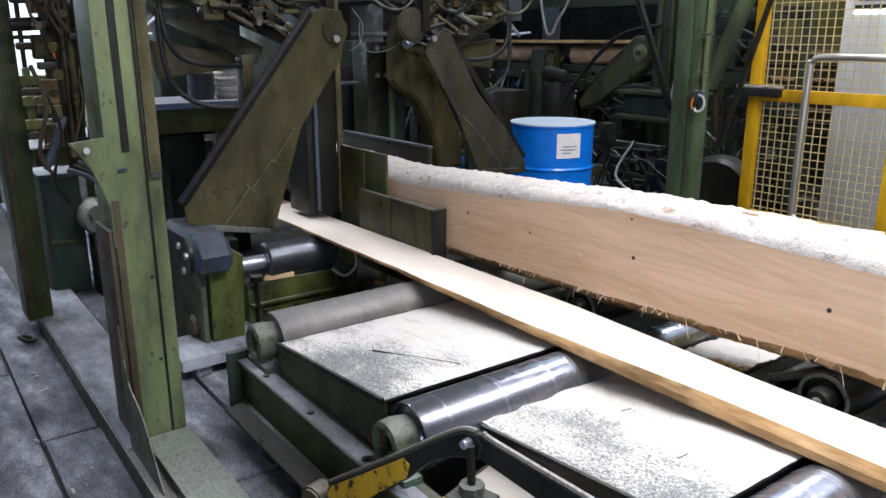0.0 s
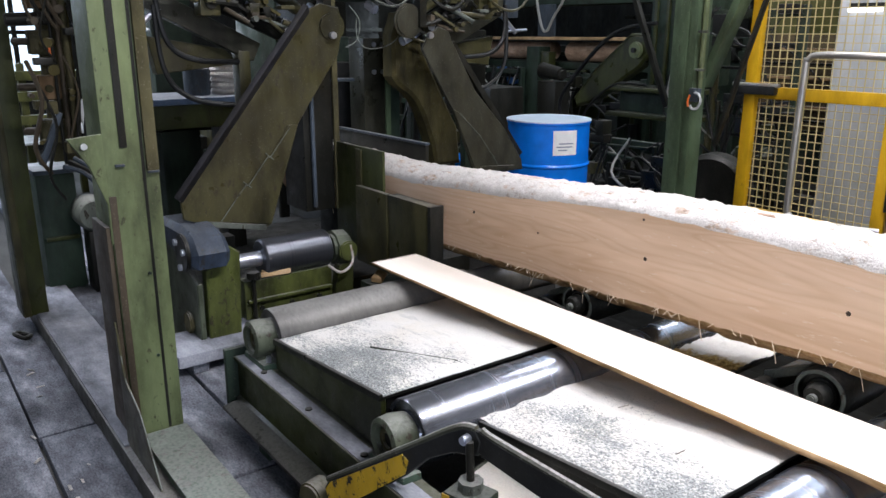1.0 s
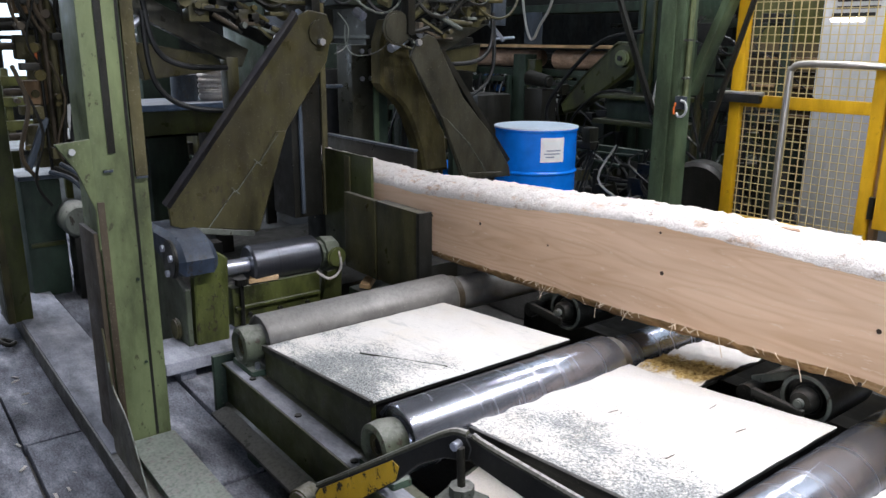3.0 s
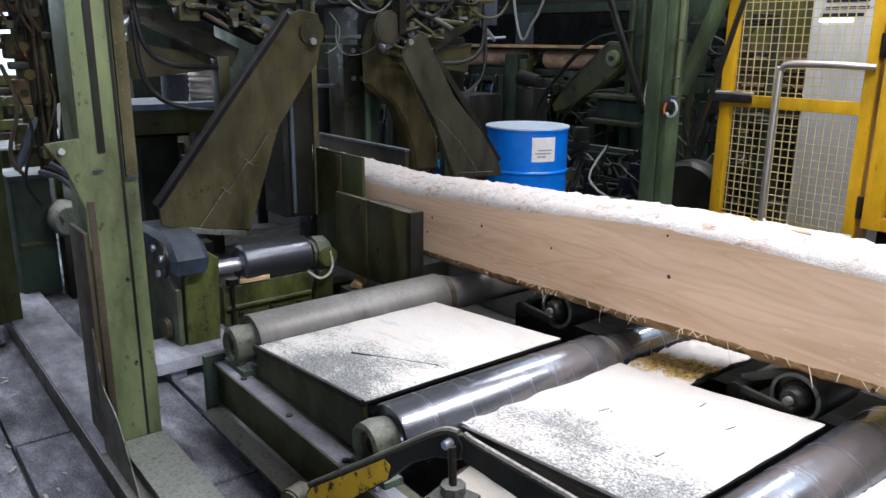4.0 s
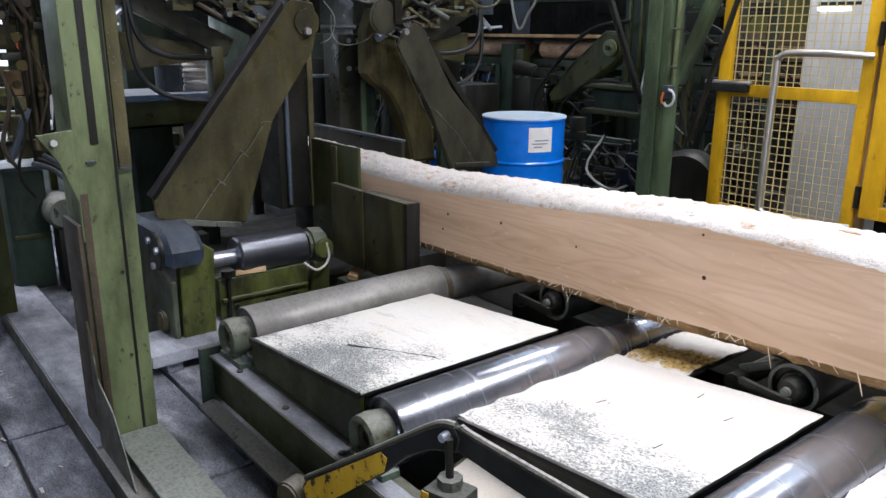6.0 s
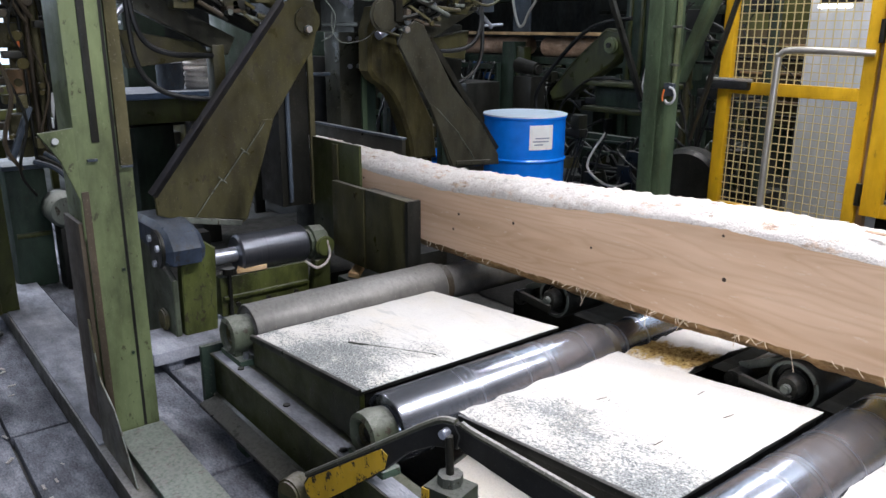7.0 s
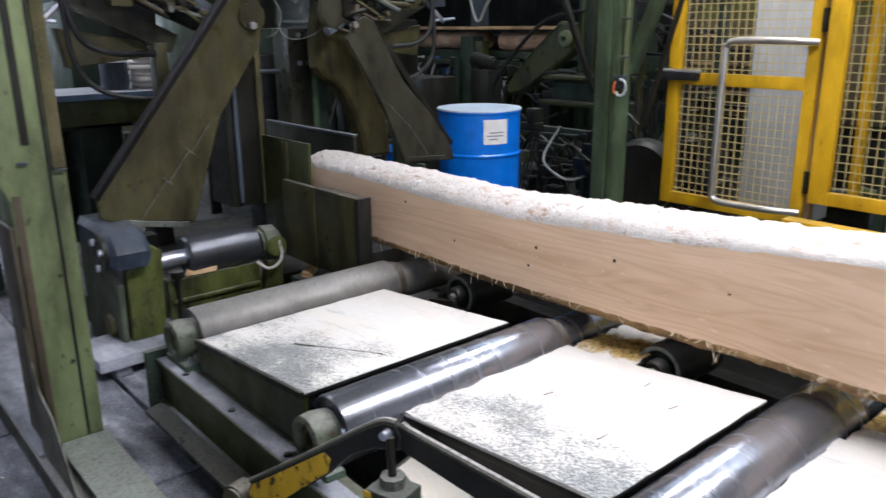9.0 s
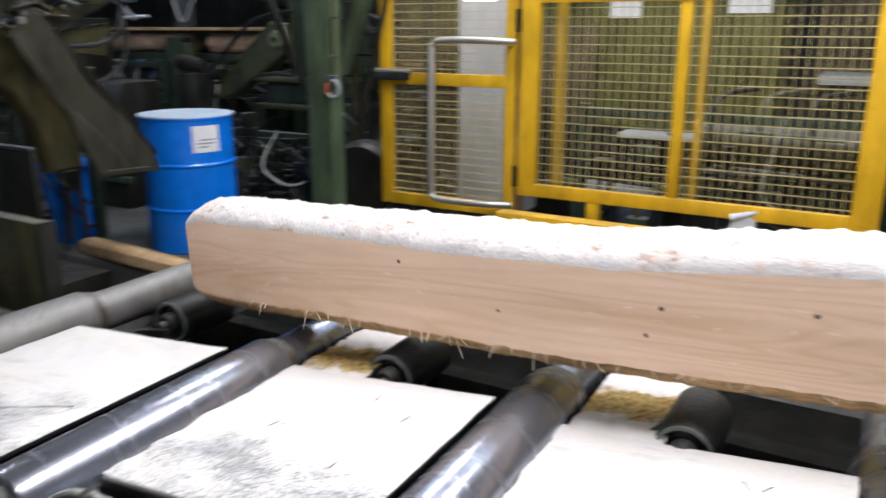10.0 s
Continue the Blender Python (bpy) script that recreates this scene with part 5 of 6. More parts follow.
wb = thing("waney_board", "pale waney board lying behind the rollers", "board", m=pose(-3.45, 3.40, 0.252, 0, 0, -4))
part("timber", Shape().plate([(-0.5, -0.05), (-0.1, -0.065), (0.45, -0.06), (0.5, 0.05), (0.0, 0.06), (-0.45, 0.055)], "z", 0, 0.1, 0.02), CHIP, wb)
# ---- the green post and its brace ----
gp_ = thing("hall_post", "tall green steel post with a cable hook", "post")
part("shaft", Shape().box(-2.565, -2.46, 4.08, 4.24, -0.06, 4.5, 0.006), HALL_GREEN, gp_)
part("channel", Shape().box(-2.455, -2.40, 4.09, 4.22, -0.06, 4.5, 0.004), HALL_GREEN, gp_)
part("conduit", Shape().rod((-2.37, 4.12, 1.3), (-2.36, 4.12, 4.5), 0.016), GREEN, gp_)
part("clip", Shape().box(-2.40, -2.33, 4.06, 4.09, 1.32, 1.40, 0.006), BLUEGREY, gp_)
part("hook", Shape().tube([(-2.35, 4.05, 1.375), (-2.32, 4.05, 1.365), (-2.305, 4.05, 1.325), (-2.325, 4.05, 1.285), (-2.36, 4.05, 1.28), (-2.375, 4.05, 1.30)], 0.008), WHITE, gp_, "white cable hook")
part("tape", Shape().tube([(-2.385, 4.05, 1.36), (-2.395, 4.05, 1.32), (-2.39, 4.05, 1.29)], 0.006), ORANGE, gp_)
part("brace", Shape().bar((-2.45, 4.28, 1.40), (-2.02, 4.28, 2.45), 0.11, 0.05, 0.006), HALL_GREEN, gp_)
part("tie", Shape().bar((-2.28, 4.2, 1.06), (-1.93, 4.2, 2.28), 0.035, 0.02, 0.003), DARK, gp_)
part("strut", Shape().bar((-3.15, 4.2, 2.31), (-2.66, 4.2, 1.26), 0.035, 0.035, 0.004), DARK, gp_)
for k, z in enumerate((1.72, 1.5)):
    part("tie_wrap", Shape().box(-2.37, -2.31, 4.06, 4.08, z, z + 0.015, 0.003), GREYCAST, gp_)
gw = thing("flywheel_guard", "dark dusty round flywheel guard", "guard", m=pose(-2.62, 4.75, 0.25))
part("disc", Shape().lathe([(0.05, 0.03), (0.2, 0.03), (0.215, 0.0), (0.245, 0.0), (0.26, 0.02), (0.26, 0.16), (0.23, 0.19), (0.05, 0.19)], pose(0.02, 0, 0.42, 90, 0, 15), 36), DARK, gw)
part("stand", Shape().box(-0.2, 0.2, -0.15, 0.0, -0.3, 0.1, 0.01), DARK, gw)


# ---- the yellow mesh fence ----
def mesh_wires(x0, x1, z0, z1, y, pitch, r):
    s = Shape()
    k = x0 + pitch / 2
    while k < x1:
        s.box(k - r, k + r, y - r, y + r, z0, z1)
        k += pitch
    k = z0 + pitch / 2
    while k < z1:
        s.box(x0, x1, y + r, y + 3 * r, k - r, k + r)
        k += pitch
    return s


FY = 4.33
door = thing("mesh_door", "yellow framed wire-mesh safety door with tubular handle", "door")
ZT = 2.35
for xa in (-2.20, -1.365):
    part("stile", Shape().box(xa, xa + 0.07, FY, FY + 0.05, 0.61, ZT, 0.004), YELLOW, door)
for za in (0.61, 1.345, ZT - 0.07):
    part("rail", Shape().box(-2.13, -1.365, FY + 0.002, FY + 0.048, za, za + 0.07, 0.004), YELLOW, door)
tagged(part("wire_mesh", mesh_wires(-2.13, -1.365, 0.68, ZT - 0.07, FY + 0.03, 0.046, 0.0024), YWIRE, door, smooth=0), kind="stuff")
part("handle", Shape().tube([(-1.30, FY - 0.02, 1.60), (-1.45, FY - 0.08, 1.605), (-1.70, FY - 0.1, 1.605), (-1.765, FY - 0.1, 1.58), (-1.78, FY - 0.1, 1.5), (-1.785, FY - 0.1, 0.80), (-1.77, FY - 0.1, 0.71), (-1.70, FY - 0.1, 0.69), (-1.45, FY - 0.08, 0.69), (-1.30, FY - 0.02, 0.69)], 0.019, 12), CHROME, door, "brushed tubular pull handle")
latch = part("latch", Shape().box(-2.24, -1.98, FY - 0.05, FY - 0.002, 1.37, 1.42, 0.008), BLACK, door, "dark latch")
part("latch_bolt", Shape().rod((-2.26, FY - 0.03, 1.425), (-1.96, FY - 0.03, 1.425), 0.012), CHROME, latch)
hp = thing("hinge_post", "rusty brown hinge post of the mesh door", "post")
part("post", Shape().box(-1.29, -1.255, FY + 0.01, FY + 0.06, -0.06, ZT, 0.003), RUST, hp)
for z in (0.8, 1.65):
    part("hinge", Shape().rod((-1.285, FY - 0.005, z), (-1.285, FY - 0.005, z + 0.12), 0.016), DARK, hp)
fen = thing("mesh_fence", "bright yellow framed wire-mesh machine guard", "fence")
part("stile", Shape().box(-1.25, -1.15, FY - 0.05, FY, 0.76, ZT, 0.004), YELLOW, fen)
part("inner_stile", Shape().box(-1.10, -1.05, FY + 0.08, FY + 0.12, 0.80, ZT, 0.004), YELLOW, fen)
part("mid_stile", Shape().box(-0.42, -0.365, FY - 0.04, FY, 0.83, ZT, 0.004), YELLOW, fen)
part("inner_mid_stile", Shape().box(-0.35, -0.31, FY + 0.14, FY + 0.18, 0.80, ZT, 0.004), YELLOW, fen)
part("end_stile", Shape().box(0.43, 0.55, FY - 0.05, FY, 0.76, ZT, 0.004), YELLOW, fen)
part("rail", Shape().box(-1.15, 0.43, FY - 0.048, FY - 0.002, 0.76, 0.83, 0.004), YELLOW, fen)
part("rail", Shape().box(-1.15, 0.43, FY - 0.048, FY - 0.002, 1.80, 1.87, 0.004), YELLOW, fen)
tagged(part("wire_mesh", mesh_wires(-1.15, -0.42, 0.83, 1.80, FY - 0.02, 0.046, 0.0022), WIRE, fen, smooth=0), kind="stuff")
tagged(part("wire_mesh", mesh_wires(-0.365, 0.43, 0.83, 1.80, FY - 0.02, 0.046, 0.0022), WIRE, fen, smooth=0), kind="stuff")
for x in (-0.84, 0.3):
    part("foot", Shape().box(x, x + 0.07, FY - 0.045, FY - 0.005, 0.66, 0.76, 0.003), YELLOW, fen)
part("base_beam", Shape().box(-1.3, 1.6, FY - 0.22, FY - 0.12, 0.62, 0.69, 0.005), YELLOW, fen)
part("base_tie", Shape().box(-1.3, 1.6, FY - 0.12, FY + 0.02, 0.62, 0.655, 0.004), DARK, fen)
for x in (-1.2, 0.2, 1.5):
    part("leg", Shape().box(x, x + 0.08, FY - 0.21, FY - 0.13, -0.06, 0.62, 0.004), YELLOW, fen)
fb = thing("side_fence", "yellow framed mesh guard further along the line", "fence")
part("stile", Shape().box(0.62, 0.72, FY - 0.05, FY, 0.656, ZT, 0.004), YELLOW, fb)
part("rail", Shape().box(0.72, 2.4, FY - 0.05, FY, 0.76, 0.83, 0.004), YELLOW, fb)
tagged(part("wire_mesh", mesh_wires(0.72, 2.4, 0.83, ZT, FY - 0.02, 0.046, 0.0022), WIRE, fb, smooth=0), kind="stuff")
rag = thing("paper_tag", "crumpled white tag on the yellow beam", "tag", m=pose(-0.02, FY - 0.16, 0.69))
part("sheet", Shape().plate([(-0.07, 0), (0.07, -0.01), (0.06, 0.1), (0.0, 0.13), (-0.05, 0.08)], "y", -0.01, 0.015, 0.004), WHITE, rag)
part("knot", Shape().rod((-0.05, 0, 0.10), (0.06, 0, 0.14), 0.022, 0.01), WHITE, rag)

# ---- behind the fence ----
lm = thing("lime_machine", "yellow-green machine cabinet behind the fence", "machine")
part("body", Shape().box(-3.5, -0.2, 6.6, 7.4, 0.9, 2.9, 0.02), LIME, lm)
part("lower_body", Shape().box(-2.4, 0.9, 6.7, 7.4, -0.06, 0.88, 0.02), DARK, lm)
part("brown_panel", Shape().box(-3.45, -1.6, 6.55, 6.598, 0.92, 1.72, 0.006), BROWN, lm, "brown dusty lower panel")
for q in range(6):
    part("panel_rib", Shape().box(-3.45, -2.45, 6.5, 6.549, 0.98 + 0.12 * q, 1.0 + 0.12 * q, 0.003), (DARK, RUST)[q % 2], lm)
for x in (-1.7, -1.2, -0.7):
    part("door_joint", Shape().box(x, x + 0.015, 6.592, 6.599, 0.95, 2.85), DARK, lm)
part("paper", Shape().box(-1.5, -1.25, 6.585, 6.598, 1.75, 1.9), PAPER, lm)
part("paper", Shape().box(-0.6, -0.3, 6.585, 6.598, 1.78, 1.92), PAPER, lm)
for k in range(6):
    part("pipe", Shape().rod((-2.3 + 0.2 * k, 6.5, 0.3 + 0.07 * (k % 3)), (-2.1 + 0.45 * k, 6.52, 0.34 + 0.08 * (k % 2)), 0.03), (DARK, BLUEGREY, LIME)[k % 3], lm)
part("shelf", Shape().box(-1.3, -0.35, 6.35, 6.6, 0.84, 0.88, 0.005), WHITE, lm)
wc = thing("white_cabinet", "white electrical cabinet with vents and a lit strip", "cabinet")
part("body", Shape().box(-2.42, -1.9, 5.75, 6.15, 0.25, 2.7, 0.01), WHITE, wc)
part("plinth", Shape().box(-2.4, -1.92, 5.77, 6.15, -0.06, 0.25, 0.005), DARK, wc)
for z in (1.95, 2.0, 2.05, 2.1):
    part("vent", Shape().box(-2.32, -2.02, 5.742, 5.749, z, z + 0.02), DARK, wc)
part("lit_strip", Shape().box(-2.35, -2.12, 5.735, 5.748, 1.865, 1.89), GLOW, wc, "lit white strip")
part("dark_slot", Shape().box(-2.35, -2.05, 5.742, 5.749, 1.90, 1.925), DARK, wc)
cb = thing("control_cabin", "dim brown control cabin with a dark window", "cabin")
part("wall", Shape().box(-0.1, 3.6, 8.2, 8.4, 0.0, 3.2, 0.01), BROWN, cb)
part("window", Shape().box(0.55, 1.25, 8.17, 8.2, 1.55, 2.3, 0.006), DARK, cb)
part("counter", Shape().box(0.0, 2.4, 7.6, 8.2, 1.22, 1.30, 0.008), WHITE, cb)
part("base", Shape().box(0.1, 2.4, 7.7, 8.2, -0.06, 1.22, 0.01), OLIVE, cb)
ob_ = thing("pump_unit", "grimy pump unit with pipes behind the fence", "pump")
part("body", Shape().box(-0.6, 1.1, 5.6, 6.1, -0.06, 0.75, 0.03), DARK, ob_)
part("tank", Shape().rod((-0.5, 5.6, 0.95), (0.6, 5.6, 0.95), 0.17, bevel=0.03), OLIVE, ob_)
for k in range(5):
    part("pipe", Shape().tube([(-0.5 + 0.3 * k, 5.5, 0.7), (-0.45 + 0.3 * k, 5.4, 1.0), (-0.4 + 0.28 * k, 5.5, 1.25), (-0.2 + 0.3 * k, 5.7, 1.3)], 0.018), (DARK, OLIVE)[k % 2], ob_)
part("motor", Shape().rod((-1.3, 5.5, 0.45), (-0.75, 5.5, 0.45), 0.2, bevel=0.03), BLUEGREY, ob_)
part("motor_stand", Shape().box(-1.25, -0.6, 5.35, 5.65, -0.06, 0.28, 0.01), DARK, ob_)
mm = thing("mesh_motor", "finned grey motor behind the mesh door", "motor", m=pose(-2.55, 5.2, 0.0))
part("body", Shape().rod((-0.2, 0, 0.75), (0.25, 0, 0.75), 0.16, bevel=0.02), DARK, mm)
for k in range(8):
    part("fin", Shape().lathe([(0.15, 0), (0.18, 0), (0.18, 0.012), (0.15, 0.012)], pose(-0.18 + 0.05 * k, 0, 0.75, 0, 90), 24), GREYCAST, mm)
part("stand", Shape().box(-0.25, 0.3, -0.2, 0.2, -0.055, 0.6, 0.01), DARK, mm)

# ---- the log deck and machines in the dark ----
ld = thing("log_deck", "green steel log deck with bark-covered logs", "log deck")
part("girder", Shape().box(-9.0, -4.4, 7.1, 7.5, 2.05, 2.15, 0.008), GREEN_DEEP, ld)
part("girder_web", Shape().box(-9.0, -4.4, 7.4, 7.45, 2.15, 2.9, 0.004), DARK, ld)
for x in (-6.7, -4.6, -8.6):
    part("column", Shape().box(x - 0.2, x + 0.02, 6.85, 7.05, 0.25, 1.56, 0.006), GREEN_DEEP, ld)
    part("column_rib", Shape().box(x + 0.03, x + 0.17, 6.88, 7.0, 0.25, 1.5, 0.006), GREEN_MID, ld)
part("shelf_board", Shape().box(-8.4, -5.2, 6.9, 7.4, 1.64, 1.675, 0.005), CHIP, ld)
part("bearer", Shape().box(-9.0, -4.3, 7.06, 7.3, 1.30, 1.38, 0.006), GREEN_DEEP, ld)
for k, (xa, xb, z) in enumerate(((-8.3, -6.72, 1.50), (-6.45, -5.35, 1.50))):
    lg = whole("bark_log", Shape().rod((xa, 7.18, z), (xb, 7.18, z + 0.01), 0.115, 0.105, 20, 0.01), BARK, "peeling reddish bark log lying on the deck", "log", "deck logs")
pl_ = thing("cable_loop", "pale cable loop hanging from the girder", "cable")
part("cable", Shape().tube([(-6.9, 6.9, 2.9), (-6.8, 6.9, 2.14), (-6.69, 6.9, 1.79), (-6.6, 6.9, 1.75), (-6.5, 6.9, 1.9), (-6.3, 6.9, 2.2), (-6.2, 6.9, 2.9)], 0.016), CABLE, pl_)
sg = whole("steel_plate_sign", Shape().box(-6.85, -6.55, 6.98, 7.0, 1.68, 2.06, 0.004), BLUEGREY, "dull grey steel plate under the girder", "plate")
vb = thing("valve_bank", "bank of blue hydraulic valves with grey hoses", "valves")
part("board", Shape().box(-7.8, -7.0, 7.05, 7.1, 0.6, 1.36, 0.005), GREEN_DEEP, vb)
for k in range(4):
    for j in range(2):
        part("valve", Shape().box(-7.55 + 0.2 * j, -7.40 + 0.2 * j, 6.92, 7.05, 0.82 + 0.13 * k, 0.90 + 0.13 * k, 0.01), BLUEBOX if (k + j) % 2 else DARK, vb)
for k in range(7):
    part("hose", Shape().tube([(-7.75 + 0.1 * k, 6.95, 1.3), (-7.8 + 0.11 * k, 6.85, 1.05), (-7.65 + 0.1 * k, 6.82, 0.8), (-7.6 + 0.08 * k, 6.9, 0.6)], 0.014), CABLE if k % 3 == 0 else DARK, vb)
ga = thing("loader_arm", "green hydraulic loader arm with black hoses", "hydraulic arm")
part("boom", Shape().plate([(-4.02, 1.72), (-3.85, 1.70), (-3.80, 1.56), (-3.9, 1.44), (-4.45, 1.10), (-4.62, 1.06), (-4.66, 1.14), (-4.4, 1.42)], "y", 5.4, 0.14, 0.02), GREEN_MID, ga)
part("pivot", Shape().rod((-3.93, 5.36, 1.58), (-3.93, 5.40, 1.58), 0.07, bevel=0.01), GREEN, ga)
part("pivot_pin", Shape().rod((-3.93, 5.34, 1.58), (-3.93, 5.36, 1.58), 0.022), DARK, ga)
part("hose", Shape().tube([(-3.7, 5.35, 1.8), (-4.1, 5.3, 1.72), (-4.5, 5.3, 1.4), (-4.72, 5.3, 1.12), (-4.7, 5.32, 0.9)], 0.018), BLACK, ga)
part("hose", Shape().tube([(-3.75, 5.33, 1.3), (-4.1, 5.3, 1.28), (-4.4, 5.28, 1.0), (-4.2, 5.3, 0.85), (-3.95, 5.35, 0.95)], 0.012), BLACK, ga)
part("housing", Shape().box(-3.85, -3.35, 5.45, 5.9, 1.3, 2.1, 0.02), GREEN_DEEP, ga)
for k in range(4):
    part("rib", Shape().box(-3.8 + 0.12 * k, -3.77 + 0.12 * k, 5.43, 5.45, 1.3, 2.05, 0.003), GREEN_MID, ga)
part("flange", Shape().box(-4.15, -3.3, 5.3, 5.7, 1.24, 1.275, 0.004), GREEN_MID, ga)
part("web", Shape().box(-4.1, -3.3, 5.42, 5.46, 1.06, 1.24, 0.003), GREEN_DEEP, ga)
part("lower_flange", Shape().box(-4.15, -3.3, 5.3, 5.7, 1.02, 1.06, 0.004), GREEN_MID, ga)
part("leg", Shape().box(-4.25, -4.1, 5.4, 5.55, 0.25, 1.02, 0.006), GREEN_DEEP, ga)
part("leg", Shape().box(-3.45, -3.3, 5.4, 5.55, 0.25, 1.02, 0.006), GREEN_DEEP, ga)
part("grey_drum", Shape().rod((-5.3, 5.6, 1.36), (-4.95, 5.55, 1.33), 0.08, 0.06, bevel=0.02), DARK, ga)
part("drum_bracket", Shape().box(-5.25, -5.0, 5.5, 5.7, 0.25, 1.26, 0.01), DARK, ga)
hc = thing("hose_nest", "tangle of black hydraulic hoses and rods on the floor", "hoses")
for k in range(9):
    x, y, z = -4.2 + 0.15 * k + 0.1 * random.random(), 4.75 + 0.5 * random.random(), 0.35 + 0.45 * random.random()
    w = 0.25 + 0.2 * random.random()
    part("hose", Shape().tube([(x - w, y, 0.26), (x - w * 0.8, y, z), (x, y - 0.05, z + 0.2), (x + w * 0.7, y, z), (x + w, y + 0.05, 0.28)], 0.014 + 0.008 * random.random()), (BLACK, DARK, BLACK, OLIVE_DARK)[k % 4], hc)
for k in range(5):
    x, z = -4.3 + 0.25 * k, 0.35 + 0.08 * (k % 4)
    part("rod", Shape().rod((x, 4.9, z), (x + 0.6, 5.1, z + 0.02 * (k % 3)), 0.022), (DARK, BLACK, OLIVE_DARK)[k % 3], hc)
for k in range(3):
    part("block", Shape().box(-4.0 + 0.55 * k, -3.75 + 0.55 * k, 5.0, 5.25, 0.25, 0.5 + 0.12 * (k % 2), 0.02), DARK, hc)


def pipe_run(x0, x1, y, z0, z1, count, seed, floor_z):
    """A tangle of pipes, valves and hoses on a small frame."""
    rnd = random.Random(seed)
    g = thing("pipe_tangle", "dirty tangle of pipes, valves and hoses in the dark", "pipework", "pipe tangles")
    for x in (x0, x1):
        part("stand", Shape().box(x - 0.03, x + 0.03, y, y + 0.06, floor_z, z1, 0.004), GREEN_DEEP, g)
    part("crossbar", Shape().box(x0, x1, y, y + 0.05, z1 - 0.08, z1 - 0.02, 0.004), GREEN_DEEP, g)
    tones = (DARK, BLACK, GREEN_MID, DARK, BLACK, OLIVE_DARK, GREEN_DEEP, OLIVE)
    for k in range(count):
        x, z = rnd.uniform(x0, x1), rnd.uniform(z0, z1)
        kind = k % 4
        mt = tones[rnd.randrange(len(tones))]
        if kind == 0:
            part("pipe", Shape().rod((x, y - 0.03, z), (min(x1, x + rnd.uniform(0.2, 0.6)), y - 0.03, z + rnd.uniform(-0.04, 0.04)), rnd.uniform(0.008, 0.02), seg=10), mt, g)
        elif kind == 1:
            part("hose", Shape().tube([(x, y - 0.02, z1), (x - 0.08, y - 0.12, z), (x + rnd.uniform(0, 0.2), y - 0.14, z - 0.12), (x + rnd.uniform(0.1, 0.4), y - 0.03, rnd.uniform(z0, z))], rnd.uniform(0.005, 0.012), 6, 4), BLACK if k % 7 else CABLE, g)
        elif kind == 2:
            part("valve", Shape().box(x, x + rnd.uniform(0.05, 0.16), y - 0.1, y, z, z + rnd.uniform(0.04, 0.14), 0.008), mt, g)
        else:
            part("riser", Shape().rod((x, y - 0.05, z0), (x + rnd.uniform(-0.05, 0.05), y - 0.05, z), rnd.uniform(0.012, 0.03), seg=10), mt, g)


pipe_run(-5.6, -4.3, 5.95, 0.35, 1.3, 30, 1, 0.25)
pipe_run(-3.95, -2.85, 4.7, 0.3, 0.95, 36, 2, 0.25)
pipe_run(-3.2, -2.3, 5.05, 0.3, 1.9, 34, 3, -0.06)
pipe_run(-7.9, -6.9, 6.75, 0.4, 1.3, 26, 4, 0.25)
pipe_run(-6.4, -5.2, 6.7, 0.4, 1.3, 26, 5, 0.25)
pipe_run(-2.75, -2.3, 5.0, 0.15, 1.25, 20, 6, -0.06)
pipe_run(-1.2, 0.6, 5.2, 0.2, 1.2, 34, 7, -0.06)
pipe_run(-4.6, -3.9, 3.5, 0.3, 1.3, 20, 8, 0.25)
def far_machine(x, y, w, h, mt, seed):
    rnd = random.Random(seed)
    g = thing("distant_machine", "dim green machine with pipes in the dark hall", "machine", "distant machines", m=pose(x, y, 0.25 if -8 < x < -3 and 3.4 < y < 9.4 else -0.06))
    part("body", Shape().box(-w / 2, w / 2, 0, 0.6, 0, h * 0.55, 0.02), mt, g)
    part("upper_body", Shape().box(-w * 0.3, w * 0.35, 0.1, 0.5, h * 0.55, h, 0.02), DARK, g)
    for k in range(5):
        xa = rnd.uniform(-w / 2, w / 2)
        part("pipe", Shape().rod((xa, -0.04, rnd.uniform(0.1, h * 0.4)), (xa + rnd.uniform(-0.3, 0.3), -0.05, rnd.uniform(h * 0.5, h)), rnd.uniform(0.015, 0.035)), (OLIVE_DARK, DARK, GREEN_MID)[k % 3], g)
    for k in range(4):
        xa, z = rnd.uniform(-w / 2, w / 2 - 0.2), rnd.uniform(0.1, h * 0.8)
        part("box", Shape().box(xa, xa + rnd.uniform(0.1, 0.3), -0.12, 0.0, z, z + rnd.uniform(0.08, 0.25), 0.01), (GREEN_MID, DARK, DARK, OLIVE)[k % 4], g)
    for k in range(3):
        z = rnd.uniform(0.2, h)
        part("rail", Shape().box(-w / 2 - 0.1, w / 2 + 0.1, -0.06, -0.02, z, z + 0.05, 0.004), (GREEN_DEEP, OLIVE_DARK)[k % 2], g)


for k, q in enumerate(((-6.0, 4.6, 1.2, 1.5, GREEN_DEEP), (-5.2, 7.9, 1.8, 2.6, GREEN_DEEP), (-7.2, 3.7, 1.2, 2.6, GREEN_DEEP), (-3.6, 7.6, 1.4, 2.6, GREEN_DEEP), (-8.8, 5.4, 1.6, 2.2, DARK), (-7.6, 8.2, 2.0, 1.3, GREEN_MID), (-9.5, 3.4, 1.4, 1.4, OLIVE), (-5.0, 4.4, 0.6, 1.0, DARK))):
    far_machine(*q, k + 3)
sr = thing("timber_rack", "low rack of pale boards behind the saw", "rack")
for k in range(4):
    part("board", Shape().box(-6.6, -5.3, 3.1, 3.35, 0.5 + 0.17 * k, 0.53 + 0.17 * k, 0.004), (CHIP, PLANK)[k % 2], sr)
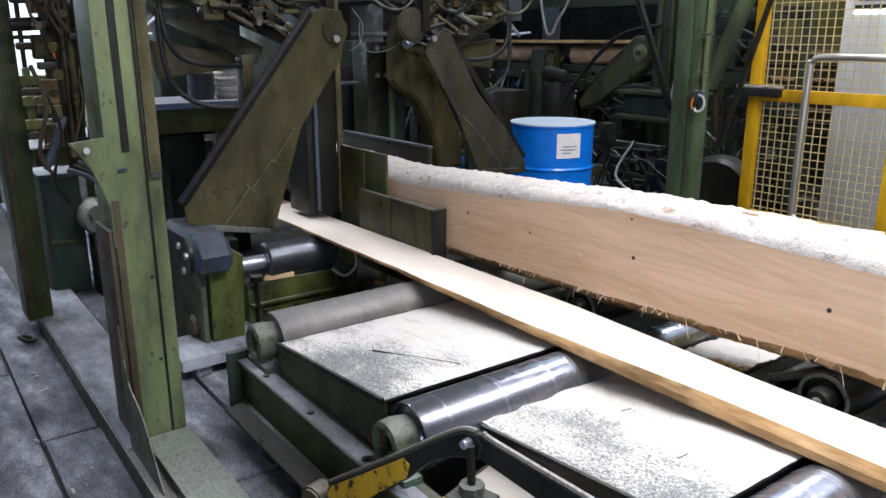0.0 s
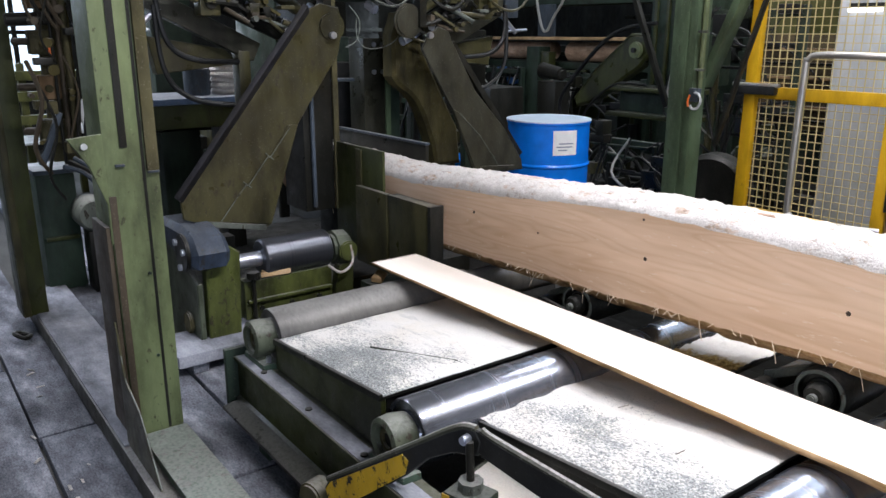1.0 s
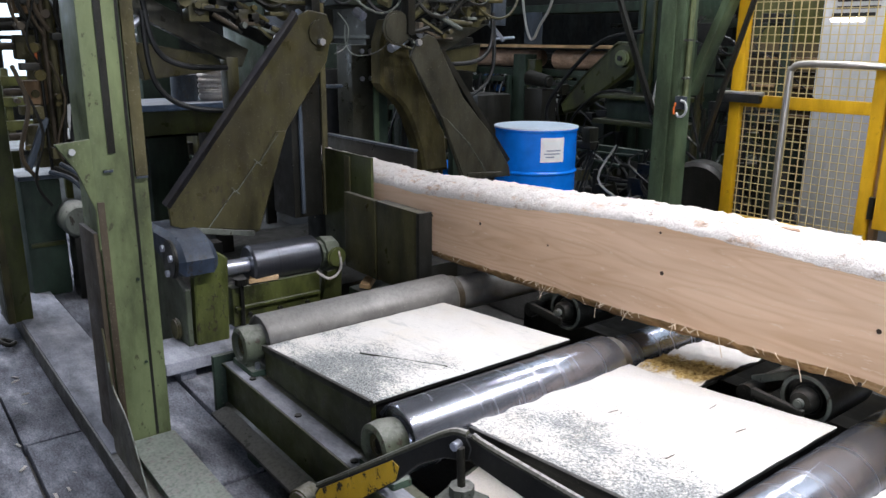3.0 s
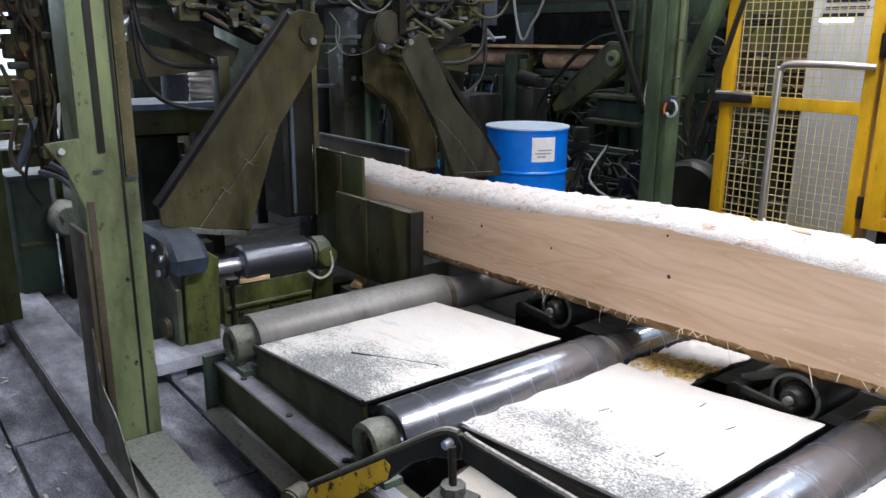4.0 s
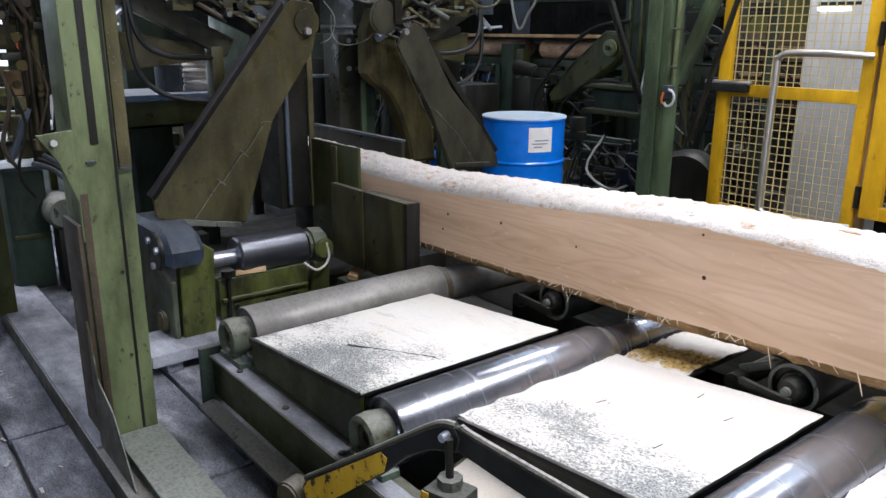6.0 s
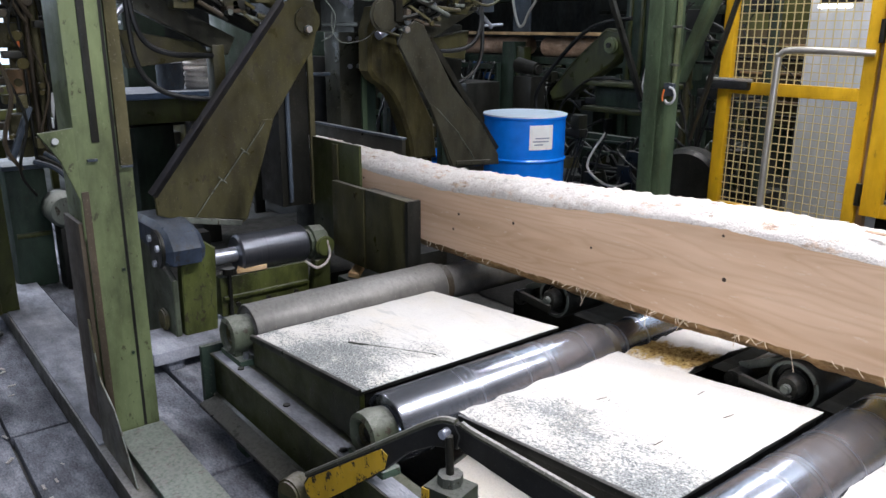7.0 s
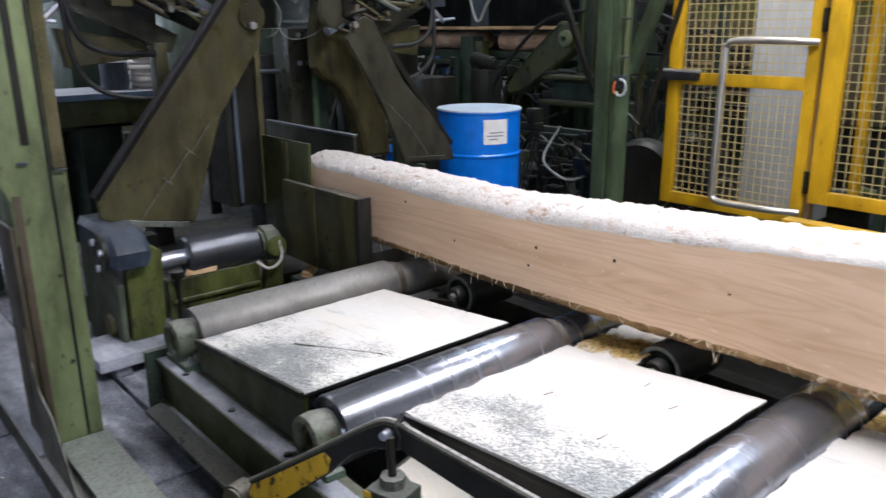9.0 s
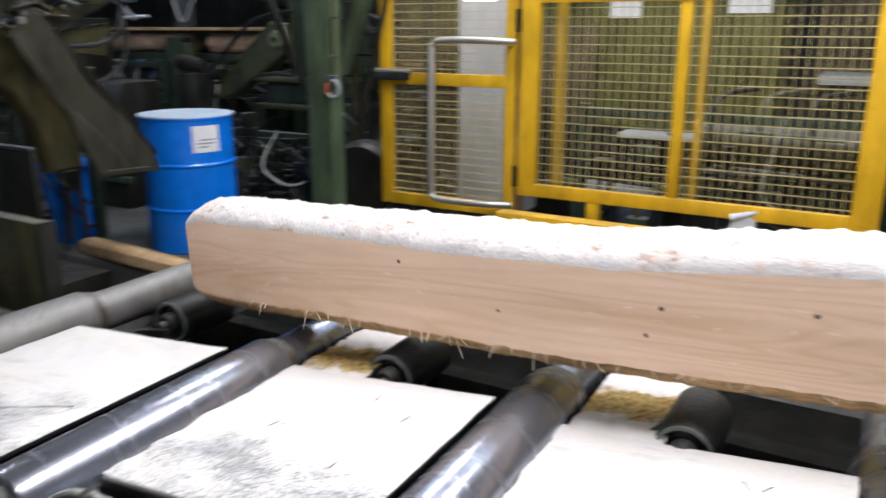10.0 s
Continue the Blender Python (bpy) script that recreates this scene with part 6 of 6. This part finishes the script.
for x in (-6.5, -5.4):
    part("upright", Shape().box(x, x + 0.05, 3.2, 3.3, -0.06, 1.1, 0.004), DARK, sr)
part("red_box", Shape().box(-5.6, -5.45, 3.14, 3.3, 1.04, 1.16, 0.006), ORANGE, sr)

# ---- walkway planks ----
walkway = thing("walkway", "dusty grey wooden plank walkway", "floor", kind="structure")
pm = [mesh_of("plank", Shape().box(-1.6, 1.6, -0.118, 0.118, -0.06, 0.0, 0.006), PLANK), mesh_of("plank", Shape().box(-1.6, 1.6, -0.10, 0.10, -0.06, 0.0, 0.006), PLANK_DUSTY), mesh_of("plank", Shape().box(-1.6, 1.6, -0.10, 0.10, -0.06, 0.0, 0.006), PLANK)]
y, k = -2.6, 0
while y < 0.5:
    x = -9.0 + (k * 0.9) % 2.4
    while x < 2.6:
        o = new("plank", pm[0])
        o.parent = walkway
        o.matrix_basis = pose(x, y + 0.12, 0.003 * ((k * 7) % 5) - 0.02, 0, 0, 0.15 * ((k * 3) % 3 - 1))
        x += 3.215
    y += 0.252
    k += 1
deck = thing("machine_deck", "raised plank deck white with sawdust beside the conveyor", "floor", kind="structure")
for k, y in enumerate((1.045, 1.26, 1.475)):
    for x in (-6.9 + 0.5 * k, -3.68 + 0.5 * k - (0.4 if k else 0), -0.46 + 0.1 * k):
        if k and x > -2.9:
            continue
        o = new("plank", pm[1] if x < -4.2 else pm[2])
        o.parent = deck
        o.matrix_basis = pose(x, y, 0.055 + 0.004 * (k % 2), 0, 0, 0.2 * (k - 1))
for x in (-7.5, -5.0, -2.9, -1.0):
    part("joist", Shape().box(x, x + 0.12, 0.94, 1.58, -0.058, -0.006), DARK, deck)

# ---- chips and litter on the floor ----
rl = random.Random(5)
for k in range(26):
    x, y = rl.uniform(-4.2, -1.9), rl.uniform(-0.1, 0.55)
    whole("wood_chip", Shape().plate([(-0.5, -0.12), (0.45, -0.16), (0.5, 0.1), (-0.4, 0.14)], "z", 0, 0.08, 0.0), WANE, "pale wood splinter lying on the plank walkway", "wood chip", "floor chips", m=pose(x, y, -0.006, 0, 0, rl.uniform(0, 180)) @ Matrix.Scale(rl.uniform(0.02, 0.05), 4))


# ---- what moves ----
def motions():
    rows = [(0, 0, 0), (0.5, 0.035, 0), (1, 0.07, 0), (1.5, 0.1, 0), (2, 0.135, 0), (2.5, 0.167, 0), (4, 0.275, 0), (4.5, 0.31, 0), (5, 0.35, 0), (5.5, 0.393, 0),
            (7, 0.507, 0.004), (7.5, 0.547, 0.002), (8, 0.6, -0.015), (8.5, 0.845, -0.02), (9, 1.325, -0.01), (9.5, 1.985, 0), (10, 2.82, 0)]
    tilt = {9: -0.2, 9.5: -1.2, 10: -2.9}
    walk(log, [(t, pose(LOG_X + d, LOG_Y, LOG_Z + h, 0, tilt.get(t, 0), 0)) for t, d, h in rows])
    walk(slab, [(t, pose(x, y, 0.64)) for t, x, y in ((0, -4.77, 2.12), (0.4, -3.93, 2.10), (0.8, -2.96, 2.07), (1.2, -2.21, 2.09), (1.6, -1.51, 2.16), (2, -0.81, 2.22), (2.5, 0.07, 2.25), (4, 2.7, 2.25), (6, 6.2, 2.25), (10, 6.2, 2.25))])
    for r, x in LIFTS:
        up, low = pose(x, 2.37, 0.59), pose(x - 0.295, 2.37, 0.505, 0, -16)
        walk(r, [(0, up), (7.15, up), (7.3, pose(x - 0.1, 2.37, 0.565, 0, -6)), (7.5, pose(x - 0.18, 2.37, 0.54, 0, -10)), (8, pose(x - 0.245, 2.37, 0.52, 0, -13)), (8.7, low), (10, low)])
    for k, r in enumerate(ROLLERS):
        spin = []
        for i in range(101):
            t = i / 10
            fast = 300 * (min(t, 2.3) + 0.0)
            slow = 90 * t
            late = 400 * max(0, t - 8) ** 1.3
            spin.append((t, pose(RX[k], 1.27, RZ, 0, fast + slow * 0.5 + min(late, 60 * max(0, (t - 8) * 10)), 0)))
        walk(r, spin)


motions()
